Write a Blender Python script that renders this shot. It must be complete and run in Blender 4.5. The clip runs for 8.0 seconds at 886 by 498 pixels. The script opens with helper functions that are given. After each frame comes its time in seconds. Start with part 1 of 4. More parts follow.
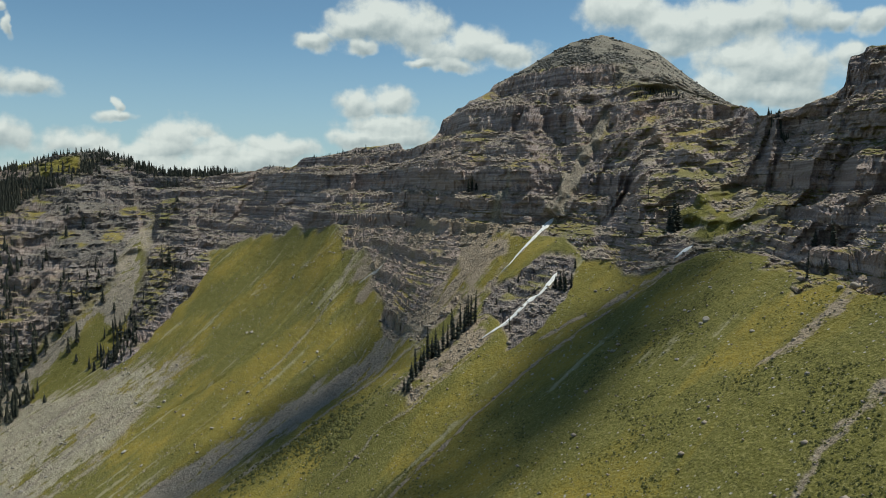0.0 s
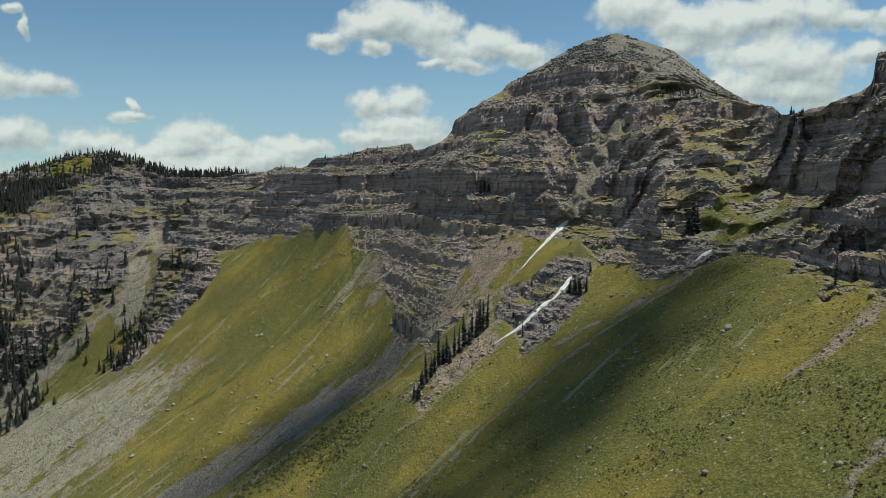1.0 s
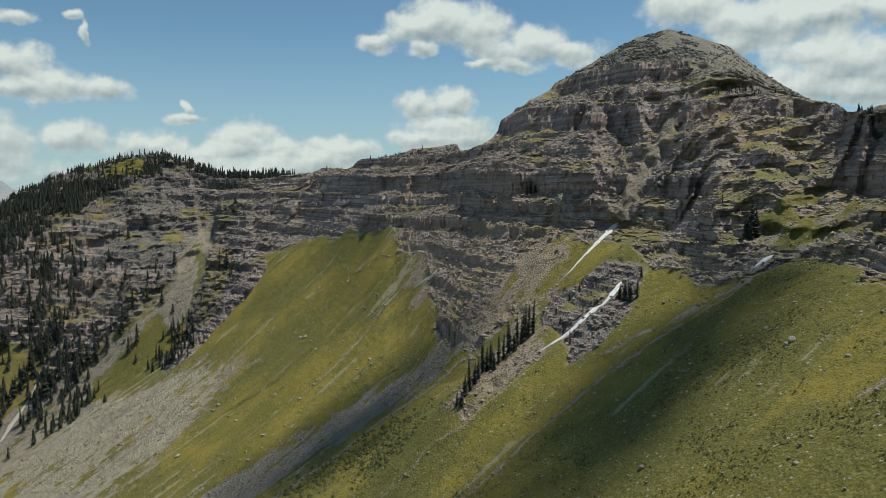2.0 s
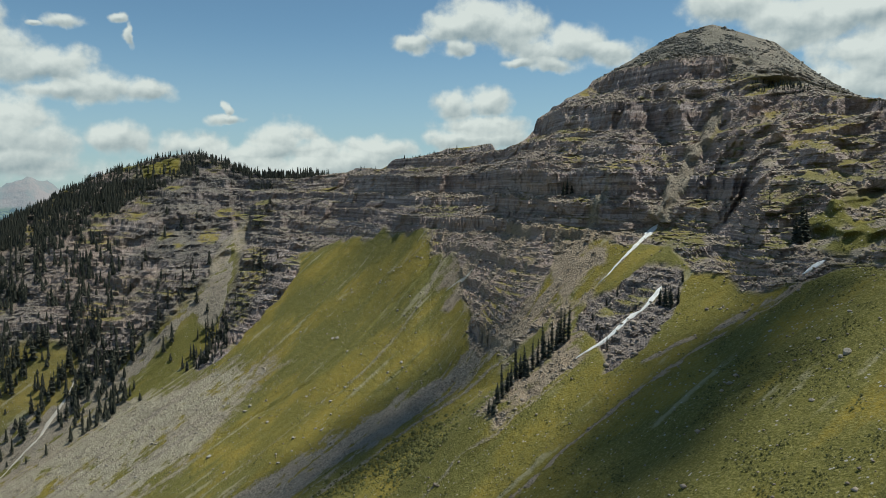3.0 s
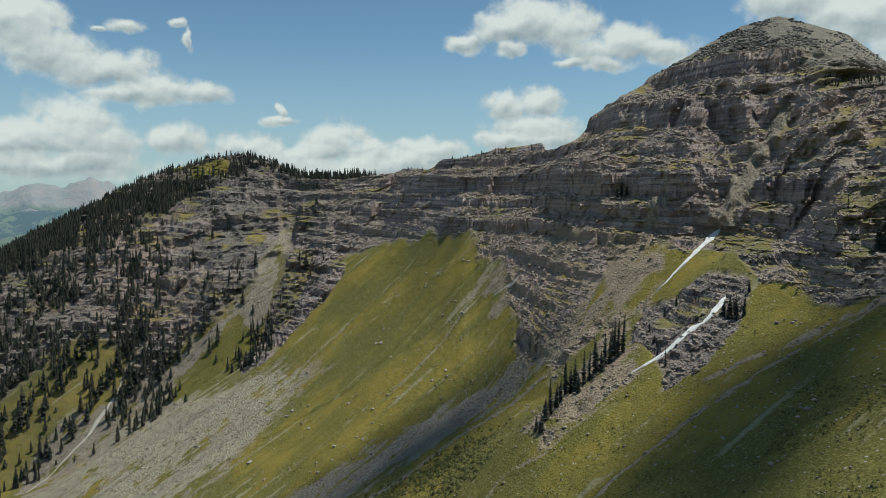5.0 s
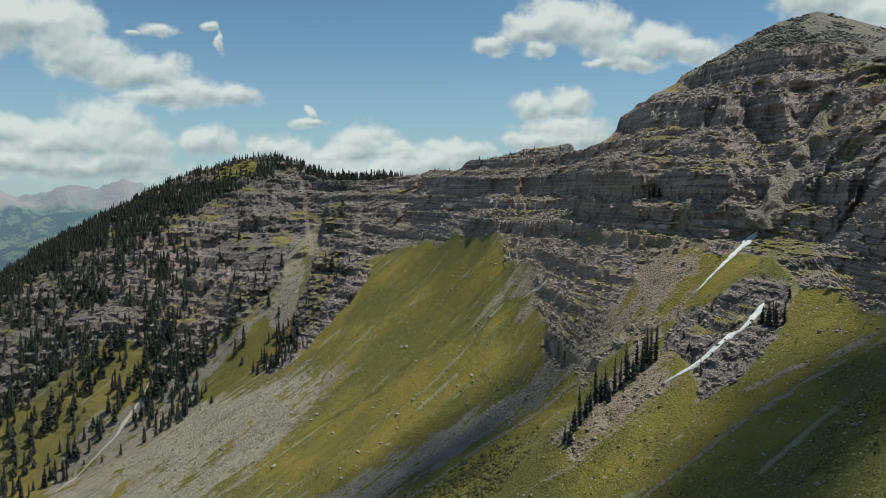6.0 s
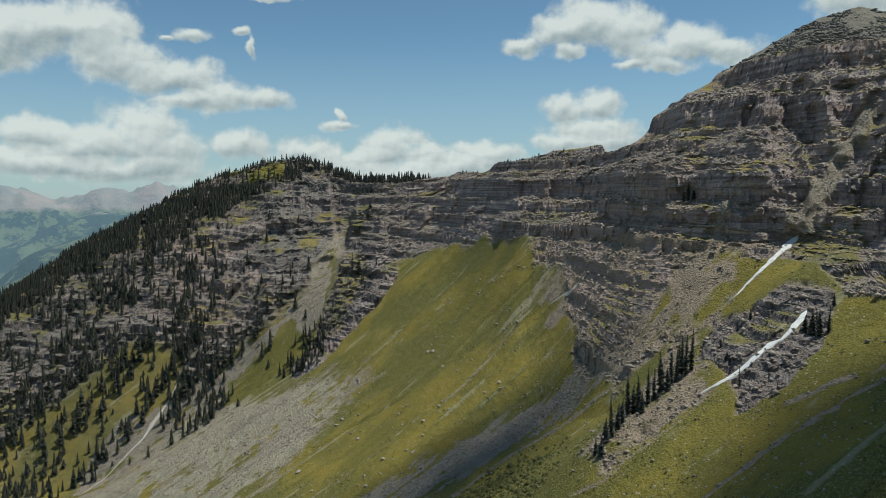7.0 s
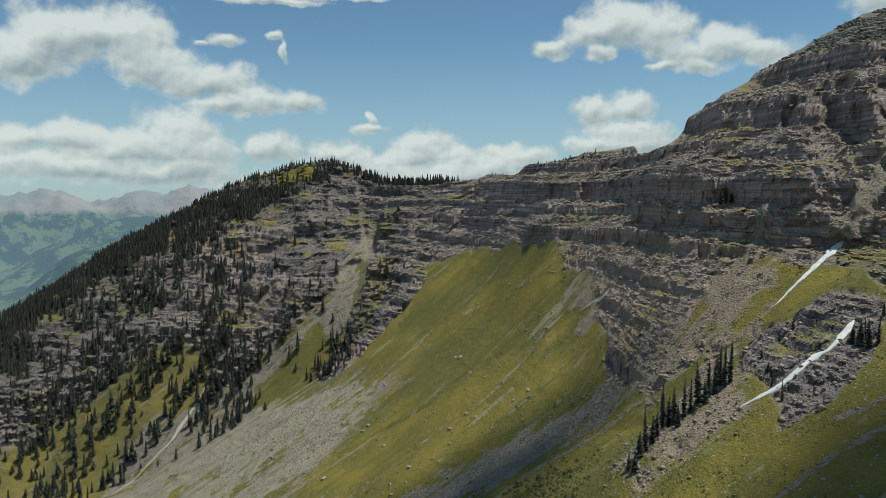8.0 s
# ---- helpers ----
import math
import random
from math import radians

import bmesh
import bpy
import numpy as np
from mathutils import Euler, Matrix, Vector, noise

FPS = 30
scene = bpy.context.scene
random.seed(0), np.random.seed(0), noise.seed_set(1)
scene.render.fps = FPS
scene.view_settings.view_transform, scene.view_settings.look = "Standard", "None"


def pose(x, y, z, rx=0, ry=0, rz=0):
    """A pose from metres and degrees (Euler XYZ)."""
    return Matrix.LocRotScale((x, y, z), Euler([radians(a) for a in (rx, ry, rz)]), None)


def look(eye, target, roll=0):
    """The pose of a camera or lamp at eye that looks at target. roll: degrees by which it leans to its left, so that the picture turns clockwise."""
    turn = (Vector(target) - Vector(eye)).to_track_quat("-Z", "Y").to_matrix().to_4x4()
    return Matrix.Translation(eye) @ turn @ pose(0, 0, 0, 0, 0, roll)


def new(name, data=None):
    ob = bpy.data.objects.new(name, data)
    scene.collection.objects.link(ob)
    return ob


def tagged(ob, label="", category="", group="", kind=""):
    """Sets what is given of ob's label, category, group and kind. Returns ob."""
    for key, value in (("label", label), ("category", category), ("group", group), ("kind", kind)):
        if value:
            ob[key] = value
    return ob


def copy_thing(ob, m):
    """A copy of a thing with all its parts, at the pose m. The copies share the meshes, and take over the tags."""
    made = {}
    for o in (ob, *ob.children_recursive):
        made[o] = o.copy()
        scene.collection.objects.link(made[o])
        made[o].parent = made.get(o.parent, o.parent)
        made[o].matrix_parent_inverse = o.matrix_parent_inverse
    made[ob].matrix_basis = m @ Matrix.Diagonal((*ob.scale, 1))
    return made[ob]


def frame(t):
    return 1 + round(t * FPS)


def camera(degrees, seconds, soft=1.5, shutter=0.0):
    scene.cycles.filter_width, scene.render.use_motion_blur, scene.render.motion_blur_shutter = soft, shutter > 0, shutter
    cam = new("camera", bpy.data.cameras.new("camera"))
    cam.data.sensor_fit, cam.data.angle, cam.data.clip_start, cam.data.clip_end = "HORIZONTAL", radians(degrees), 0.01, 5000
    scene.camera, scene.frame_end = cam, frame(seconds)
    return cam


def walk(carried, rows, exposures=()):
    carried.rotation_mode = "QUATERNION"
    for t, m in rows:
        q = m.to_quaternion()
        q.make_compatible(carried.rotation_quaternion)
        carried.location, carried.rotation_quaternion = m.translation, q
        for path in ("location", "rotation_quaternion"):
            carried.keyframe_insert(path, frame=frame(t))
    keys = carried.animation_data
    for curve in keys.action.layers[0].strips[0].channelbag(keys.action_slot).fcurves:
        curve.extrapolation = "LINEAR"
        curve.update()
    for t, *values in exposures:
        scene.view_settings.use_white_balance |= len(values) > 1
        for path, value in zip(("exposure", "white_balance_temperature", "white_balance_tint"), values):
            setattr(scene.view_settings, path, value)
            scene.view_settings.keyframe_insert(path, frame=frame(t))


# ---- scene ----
# <path>
cam = camera(62.32, 8.0, soft=0.75)
walk(cam, [
    (0.0, pose(0.00, 0.00, 200.00, 85.400, -0.000, 0.000)),
    (0.5, pose(0.40, 4.34, 200.29, 85.400, -0.005, 0.170)),
    (1.0, pose(0.61, 8.58, 200.67, 85.411, 0.016, 0.998)),
    (1.5, pose(1.01, 13.07, 201.12, 85.415, 0.047, 2.807)),
    (2.0, pose(1.21, 17.52, 201.40, 85.425, 0.027, 4.628)),
    (3.5, pose(1.98, 31.25, 201.71, 85.440, -0.093, 8.568)),
    (4.0, pose(1.81, 35.71, 201.66, 85.464, -0.110, 9.587)),
    (4.5, pose(1.58, 40.02, 201.87, 85.470, -0.142, 10.433)),
    (6.0, pose(0.41, 52.77, 202.21, 85.558, -0.134, 13.529)),
    (6.5, pose(-0.04, 57.20, 202.03, 85.667, -0.133, 14.704)),
    (7.0, pose(-0.61, 61.33, 202.16, 85.739, -0.096, 15.789)),
    (7.5, pose(-1.26, 65.70, 202.14, 85.847, -0.084, 16.913)),
    (8.0, pose(-2.01, 69.93, 202.32, 85.941, -0.107, 18.120)),
], exposures=((0.0, 0.15, 6430, 2), (8.0, 0.09, 6260, 2)))
# </path>

# ---- light: sky with fair-weather clouds, and the sun ----
SUN_ELEV, SUN_AZ = radians(69), radians(66)      # azimuth clockwise from straight up the valley
world = bpy.data.worlds.new("sky")
scene.world = world
world.use_nodes = True
wn, wl = world.node_tree.nodes, world.node_tree.links


def wmath(op, a, b=None, c=None):
    node = wn.new("ShaderNodeMath")
    node.operation = op
    for k, v in enumerate((a, b, c)):
        if v is None:
            continue
        if isinstance(v, (int, float)):
            node.inputs[k].default_value = v
        else:
            wl.new(v, node.inputs[k])
    return node.outputs[0]


def wvec(op, a, b):
    node = wn.new("ShaderNodeVectorMath")
    node.operation = op
    for k, v in enumerate((a, b)):
        if isinstance(v, tuple):
            node.inputs[k].default_value = v
        else:
            wl.new(v, node.inputs[k])
    return node


def wnoise(vector, scale, detail, rough):
    node = wn.new("ShaderNodeTexNoise")
    node.inputs["Scale"].default_value, node.inputs["Detail"].default_value = scale, detail
    node.inputs["Roughness"].default_value = rough
    wl.new(vector, node.inputs["Vector"])
    return node


sky = wn.new("ShaderNodeTexSky")
sky.sky_type, sky.sun_disc = "NISHITA", False
sky.sun_elevation, sky.sun_rotation = SUN_ELEV, SUN_AZ
sky.altitude, sky.air_density, sky.dust_density, sky.ozone_density = 2500, 1.0, 0.6, 1.0
way = wn.new("ShaderNodeTexCoord").outputs["Generated"]
split = wn.new("ShaderNodeSeparateXYZ")
wl.new(way, split.inputs[0])
bearing = wmath("MULTIPLY", wmath("ARCTAN2", split.outputs[0], split.outputs[1]), 57.2958)
rise = wmath("MULTIPLY", wmath("ARCSINE", split.outputs[2]), 57.2958)
flat = wn.new("ShaderNodeCombineXYZ")
wl.new(bearing, flat.inputs[0]), wl.new(rise, flat.inputs[1])
puff = wnoise(flat.outputs[0], 0.50, 6, 0.52)
swirl = wnoise(flat.outputs[0], 0.45, 3, 0.5)
shift = wvec("MULTIPLY_ADD", swirl.outputs["Color"], (2.0, 1.2, 0))
shift.inputs[2].default_value = (-1.0, -0.6, 0)
place = wvec("ADD", flat.outputs[0], shift.outputs[0]).outputs[0]
# the lumps of each cloud: bearing, height, half width, half height, all in degrees
HEAP_CENTRE = [(-4.4, 12.7, 3.4, 1.8), (-7.0, 11.9, 2.5, 1.4), (-1.8, 11.8, 2.6, 1.8), (-9.6, 11.0, 2.0, 0.7), (-6.2, 10.7, 1.3, 0.5), (-0.1, 10.4, 2.0, 1.3),
               (2.8, 10.9, 2.4, 1.4), (5.3, 10.3, 2.4, 0.9), (1.0, 9.4, 1.8, 0.7), (-1.8, 9.6, 1.4, 0.4)]
HEAP_MIDDLE = [(-6.5, 6.4, 1.5, 1.3), (-4.0, 6.7, 1.9, 1.3), (-4.5, 5.0, 3.5, 0.9), (-3.2, 4.0, 3.2, 1.1), (-6.7, 3.9, 2.4, 0.9)]
BANK = [(-31.2, 3.7, 2.0, 1.3), (-26.0, 3.2, 3.1, 1.0), (-19.7, 3.8, 2.6, 1.5), (-22.3, 2.5, 4.0, 1.1), (-17.2, 2.9, 2.8, 1.1), (-12.4, 3.0, 2.7, 1.2),
        (-15.0, 2.1, 5.2, 0.9), (-19.3, 1.4, 12.2, 1.0)]
SPIRE = [(-23.8, 5.2, 1.5, 0.45), (-23.8, 6.0, 0.4, 0.7)]
HEAP_WEST = [(-44.5, 11.0, 4.5, 2.1), (-47.2, 9.8, 3.2, 1.8), (-40.7, 11.3, 3.1, 2.1), (-39.3, 9.5, 3.6, 1.8), (-37.0, 8.3, 2.5, 1.3), (-48.3, 8.7, 3.0, 1.3),
             (-34.4, 8.4, 2.0, 1.4), (-32.0, 7.2, 2.6, 1.1), (-29.0, 7.1, 1.8, 0.8), (-35.0, 6.8, 2.5, 0.7)]
BANK_WEST = [(-38.0, 4.6, 2.8, 2.0), (-41.1, 3.5, 3.5, 1.6), (-44.7, 4.0, 2.7, 1.4), (-47.9, 3.7, 2.9, 1.1), (-36.7, 3.0, 3.7, 1.6), (-45.8, 2.3, 6.2, 1.2),
             (-40.4, 1.7, 8.3, 1.0)]
WISPS = [(-34.5, 11.4, 1.2, 0.45), (-36.0, 11.1, 0.5, 0.2), (-30.3, 10.8, 0.35, 0.9), (-31.0, 11.9, 0.6, 0.3), (-31.1, 14.2, 4.0, 0.3), (-26.1, 14.6, 3.5, 0.2)]
HEAP_EAST = [(13.4, 13.2, 3.1, 1.5), (16.6, 12.0, 2.9, 1.6), (19.6, 11.7, 4.3, 1.8), (22.8, 11.6, 3.4, 1.7), (25.6, 11.7, 1.8, 1.5), (22.5, 9.2, 4.5, 1.9),
             (25.2, 8.2, 2.9, 1.9), (21.4, 7.3, 3.1, 1.4), (16.9, 10.4, 2.0, 0.9), (27.7, 11.2, 1.2, 0.7), (29.9, 11.1, 1.0, 0.8), (28.6, 9.1, 1.2, 0.8),
             (24.9, 6.6, 3.0, 0.9)]
BEYOND = [(-60, 11, 9, 4), (-58, 3, 9, 2.5), (-75, 6, 12, 3), (42, 9, 8, 4), (62, 7, 12, 4), (85, 20, 14, 6), (-100, 14, 14, 5), (120, 10, 20, 5), (165, 16, 16, 6),
          (-140, 9, 22, 5)]
cover = None
low = None
for b0, e0, w0, h0 in HEAP_CENTRE + HEAP_MIDDLE + BANK + SPIRE + HEAP_WEST + BANK_WEST + WISPS + HEAP_EAST + BEYOND:
    local = wvec("MULTIPLY_ADD", place, (0.92 / w0, 0.92 / h0, 0.0))
    local.inputs[2].default_value = (-0.92 * b0 / w0, -0.92 * e0 / h0, 0.0)
    length = wn.new("ShaderNodeVectorMath")
    length.operation = "LENGTH"
    wl.new(local.outputs[0], length.inputs[0])
    d = wmath("SUBTRACT", 1.0, length.outputs["Value"])
    tall = wvec("DOT_PRODUCT", local.outputs[0], (-0.25, 1.0, 0.0)).outputs["Value"]
    lit = wmath("MULTIPLY", tall, wmath("MAXIMUM", d, 0.0))
    cover = d if cover is None else wmath("SMOOTH_MAX", cover, d, 0.18)
    low = lit if low is None else wmath("ADD", low, lit)
billow = wmath("MULTIPLY_ADD", puff.outputs["Fac"], 1.6, -0.80)
body = wmath("ADD", cover, billow)
edge = wn.new("ShaderNodeMapRange")
edge.interpolation_type = "SMOOTHSTEP"
edge.inputs["From Min"].default_value, edge.inputs["From Max"].default_value = -0.16, 0.46
wl.new(body, edge.inputs["Value"])
raised = wvec("ADD", flat.outputs[0], (-0.20, 0.42, 0.0)).outputs[0]
puff2 = wnoise(raised, 0.50, 4, 0.48)
relief = wmath("SUBTRACT", puff.outputs["Fac"], puff2.outputs["Fac"])
bright = wmath("ADD", wmath("MULTIPLY_ADD", relief, 1.1, 0.66), wmath("MULTIPLY", low, 1.35))
tone = wn.new("ShaderNodeValToRGB")
tone.color_ramp.elements[0].position, tone.color_ramp.elements[0].color = 0.10, (0.36, 0.44, 0.48, 1)
tone.color_ramp.elements[1].position, tone.color_ramp.elements[1].color = 0.90, (0.93, 0.96, 0.93, 1)
wl.new(bright, tone.inputs[0])
cloud_light = wn.new("ShaderNodeVectorMath")
cloud_light.operation = "SCALE"
cloud_light.inputs["Scale"].default_value = 7.0
wl.new(tone.outputs[0], cloud_light.inputs[0])
# a paler band of dusty air along the horizon
veil = wn.new("ShaderNodeMapRange")
veil.interpolation_type = "SMOOTHSTEP"
veil.inputs["From Min"].default_value, veil.inputs["From Max"].default_value = 13.0, -2.0
veil.inputs["To Max"].default_value = 0.75
wl.new(rise, veil.inputs["Value"])
dusty = wn.new("ShaderNodeMix")
dusty.data_type = "RGBA"
wl.new(veil.outputs[0], dusty.inputs[0])
clear = wvec("MULTIPLY", sky.outputs[0], (0.78, 0.90, 0.87))
wl.new(clear.outputs[0], dusty.inputs[6])
dusty.inputs[7].default_value = (3.1, 4.0, 4.6, 1)
blend = wn.new("ShaderNodeMix")
blend.data_type = "RGBA"
wl.new(wmath("MULTIPLY", edge.outputs[0], 0.95), blend.inputs[0])
wl.new(dusty.outputs[2], blend.inputs[6])
wl.new(cloud_light.outputs[0], blend.inputs[7])
wn["Background"].inputs["Strength"].default_value = 0.10
wl.new(blend.outputs[2], wn["Background"].inputs["Color"])

sun = new("sun", bpy.data.lights.new("sun", "SUN"))
sun.data.energy, sun.data.angle, sun.data.color = 3.6, radians(0.53), (1.0, 0.94, 0.84)
sun.matrix_world = look((0, 0, 0), (-math.sin(SUN_AZ) * math.cos(SUN_ELEV), -math.cos(SUN_AZ) * math.cos(SUN_ELEV), -math.sin(SUN_ELEV)))


# ---- materials ----
class Nodes:
    """A short way to write a node material."""

    def __init__(self, name):
        self.mat = bpy.data.materials.new(name)
        self.mat.use_nodes = True
        self.n, self.l = self.mat.node_tree.nodes, self.mat.node_tree.links
        self.bsdf = self.n["Principled BSDF"]
        self.bsdf.inputs["Roughness"].default_value = 0.95
        self.bsdf.inputs["Specular IOR Level"].default_value = 0.2

    def put(self, value, socket):
        if isinstance(value, tuple):
            socket.default_value = (*value, 1) if len(value) == 3 and socket.type == "RGBA" else value
        elif isinstance(value, (int, float)):
            socket.default_value = value
        else:
            self.l.new(value, socket)

    def attr(self, name):
        node = self.n.new("ShaderNodeAttribute")
        node.attribute_name = name
        return node.outputs["Fac"]

    def place(self, stretch=(1, 1, 1)):
        geo = self.n.new("ShaderNodeNewGeometry")
        node = self.n.new("ShaderNodeVectorMath")
        node.operation = "MULTIPLY"
        self.l.new(geo.outputs["Position"], node.inputs[0])
        node.inputs[1].default_value = stretch
        return node.outputs[0]

    def noise(self, metres, detail=4, rough=0.6, stretch=(1, 1, 1)):
        node = self.n.new("ShaderNodeTexNoise")
        node.inputs["Scale"].default_value, node.inputs["Detail"].default_value = 1 / metres, detail
        node.inputs["Roughness"].default_value = rough
        self.l.new(self.place(stretch), node.inputs["Vector"])
        return node.outputs["Fac"]

    def cells(self, metres, feature="F1", output="Distance", stretch=(1, 1, 1)):
        node = self.n.new("ShaderNodeTexVoronoi")
        node.feature = feature
        node.inputs["Scale"].default_value = 1 / metres
        self.l.new(self.place(stretch), node.inputs["Vector"])
        return node.outputs[output]

    def ramp(self, fac, lo, hi):
        node = self.n.new("ShaderNodeMapRange")
        node.interpolation_type = "SMOOTHSTEP"
        node.inputs["From Min"].default_value, node.inputs["From Max"].default_value = lo, hi
        self.put(fac, node.inputs["Value"])
        return node.outputs[0]

    def mix(self, fac, a, b):
        node = self.n.new("ShaderNodeMix")
        node.data_type = "RGBA"
        self.put(fac, node.inputs[0]), self.put(a, node.inputs[6]), self.put(b, node.inputs[7])
        return node.outputs[2]

    def math(self, op, a, b):
        node = self.n.new("ShaderNodeMath")
        node.operation = op
        self.put(a, node.inputs[0]), self.put(b, node.inputs[1])
        return node.outputs[0]

    def colour(self, value):
        self.put(value, self.bsdf.inputs["Base Color"])

    def bump(self, height, metres, strength=1.0):
        node = self.n.new("ShaderNodeBump")
        node.inputs["Distance"].default_value, node.inputs["Strength"].default_value = metres, strength
        self.put(height, node.inputs["Height"])
        self.l.new(node.outputs[0], self.bsdf.inputs["Normal"])


def ground_material():
    m = Nodes("mountain_ground")
    rock, scree, warm, lush, pale, dark_tone = (m.attr(k) for k in ("rock", "scree", "warm", "lush", "pale", "dark_tone"))
    # grass: olive, yellowing and dark herbs, with flecks of bare stone
    grass = m.mix(m.ramp(m.noise(34, 6, 0.65), 0.36, 0.64), (0.154, 0.134, 0.028), (0.262, 0.200, 0.036))
    grass = m.mix(m.ramp(lush, 0.2, 0.9), grass, (0.135, 0.126, 0.032))
    grass = m.mix(m.math("MULTIPLY", m.ramp(m.noise(2.4, 5, 0.8), 0.52, 0.64), 0.42), grass, (0.060, 0.060, 0.024))
    grass = m.mix(m.math("MULTIPLY", m.ramp(m.noise(0.8, 3, 0.75), 0.50, 0.60), 0.7), grass, (0.255, 0.232, 0.085))
    grass = m.mix(m.math("MULTIPLY", m.ramp(pale, 0.35, 0.9), 0.75), grass, (0.33, 0.30, 0.185))
    fleck = m.math("MULTIPLY", m.ramp(m.cells(2.2), 0.20, 0.14), m.ramp(m.noise(9, 3), 0.46, 0.56))
    grass = m.mix(fleck, grass, (0.36, 0.34, 0.30))
    # scree: grey-tan rubble with single stones
    rubble = m.mix(m.cells(0.9, "F1", "Color"), (0.165, 0.142, 0.118), (0.450, 0.400, 0.320))
    rubble = m.mix(m.math("MULTIPLY", m.ramp(m.noise(14, 4), 0.35, 0.65), 0.6), rubble, (0.330, 0.278, 0.218))
    rubble = m.mix(m.math("MULTIPLY", warm, 0.7), rubble, (0.360, 0.275, 0.190))
    rubble = m.mix(m.math("MULTIPLY", m.ramp(m.noise(1.6, 4, 0.75), 0.56, 0.68), 0.75), rubble, (0.085, 0.080, 0.068))
    rubble = m.mix(m.math("MULTIPLY", m.ramp(m.attr("silt"), 0.3, 0.9), 0.78), rubble, m.mix(m.noise(0.7, 4, 0.8), (0.300, 0.275, 0.185), (0.500, 0.455, 0.345)))
    # rock: thin level beds of grey-brown stone, rust and pale weathering
    stone = m.mix(m.ramp(m.noise(1.5, 4, 0.65, (0.02, 0.02, 1)), 0.40, 0.60), (0.246, 0.200, 0.192), (0.545, 0.462, 0.436))
    stone = m.mix(m.math("MULTIPLY", m.ramp(m.noise(5.5, 3, 0.5, (0.012, 0.012, 1)), 0.50, 0.58), 0.45), stone, (0.222, 0.168, 0.160))
    stone = m.mix(m.math("MULTIPLY", m.ramp(m.noise(9, 3, 0.6, (0.05, 0.05, 1)), 0.45, 0.62), 0.5), stone, (0.440, 0.325, 0.270))
    stone = m.mix(m.math("MULTIPLY", m.ramp(m.noise(1.2, 6, 0.85), 0.50, 0.60), 0.60), stone, (0.150, 0.124, 0.117))
    stone = m.mix(m.math("MULTIPLY", m.ramp(m.noise(1.9, 6, 0.85), 0.54, 0.62), 0.65), stone, (0.630, 0.555, 0.528))
    stone = m.mix(m.math("MULTIPLY", warm, 0.55), stone, (0.450, 0.332, 0.262))
    stone = m.mix(m.math("MULTIPLY", m.ramp(m.noise(7, 4, 0.6, (1, 1, 0.12)), 0.58, 0.70), 0.40), stone, (0.175, 0.148, 0.142))
    # darker mottled grey over the western face, the summit and the outcrop
    stone = m.mix(m.math("MULTIPLY", dark_tone, 0.88), stone, m.mix(m.ramp(m.noise(1.1, 4, 0.8, (0.25, 0.25, 1)), 0.42, 0.58), (0.075, 0.070, 0.066), (0.225, 0.205, 0.190)))
    base = m.mix(rock, grass, stone)
    base = m.mix(m.ramp(m.math("ADD", scree, m.math("MULTIPLY", m.math("SUBTRACT", m.noise(1.7, 4, 0.7), 0.5), 0.8)), 0.30, 0.68), base, rubble)
    base = m.mix(m.math("MULTIPLY", m.math("MULTIPLY", scree, dark_tone), 0.75), base, m.mix(m.noise(6, 5, 0.7), (0.105, 0.108, 0.088), (0.225, 0.215, 0.182)))
    m.colour(base)
    rough = m.math("ADD", m.noise(1.1, 5, 0.75), m.math("MULTIPLY", m.cells(0.9), 0.5))
    m.bump(m.math("MULTIPLY", rough, m.math("ADD", 0.35, m.math("MULTIPLY", m.math("MAXIMUM", rock, scree), 0.65))), 1.3, 1.0)
    return m.mat


def snow_material(dirty=0.0):
    m = Nodes("old_snow")
    base = m.mix(m.ramp(m.noise(2.5, 4), 0.35, 0.65), (0.66, 0.66, 0.65), (0.80, 0.80, 0.79))
    base = m.mix(dirty, base, (0.44, 0.385, 0.31))
    m.colour(m.mix(m.math("MULTIPLY", m.ramp(m.noise(0.9, 5, 0.7), 0.56, 0.70), 0.5), base, (0.42, 0.38, 0.33)))
    m.bsdf.inputs["Roughness"].default_value = 0.6
    m.bump(m.noise(0.7, 4), 0.15)
    return m.mat

# ---- noise on arrays ----
def hash3(ix, iy, iz, seed):
    h = (ix.astype(np.int64) * 374761393 + iy.astype(np.int64) * 668265263 + iz.astype(np.int64) * 2147483647 + seed * 1274126177) & 0xFFFFFFFF
    h = ((h ^ (h >> 13)) * 1274126177) & 0xFFFFFFFF
    h = ((h ^ (h >> 16)) * 2246822519) & 0xFFFFFFFF
    return ((h ^ (h >> 15)) & 0xFFFFFF) / float(0xFFFFFF) * 2 - 1


def noise3(x, y, z, seed=0):
    """Smooth noise in -1..1."""
    x, y, z = np.broadcast_arrays(x, y, z)
    ix, iy, iz = np.floor(x), np.floor(y), np.floor(z)
    fx, fy, fz = x - ix, y - iy, z - iz
    u, v, w = (f * f * f * (f * (f * 6 - 15) + 10) for f in (fx, fy, fz))
    total = 0
    for dx, wx in ((0, 1 - u), (1, u)):
        for dy, wy in ((0, 1 - v), (1, v)):
            for dz, wz in ((0, 1 - w), (1, w)):
                total = total + wx * wy * wz * hash3(ix + dx, iy + dy, iz + dz, seed)
    return total


def fractal(x, y, z, octaves, seed=0, gain=0.5):
    total, a = 0, 1.0
    for k in range(octaves):
        total = total + a * noise3(x * 2 ** k, y * 2 ** k, z * 2 ** k, seed + 17 * k)
        a *= gain
    return total


def smooth(a, b, x):
    t = np.clip((x - a) / (b - a), 0, 1)
    return t * t * (3 - 2 * t)


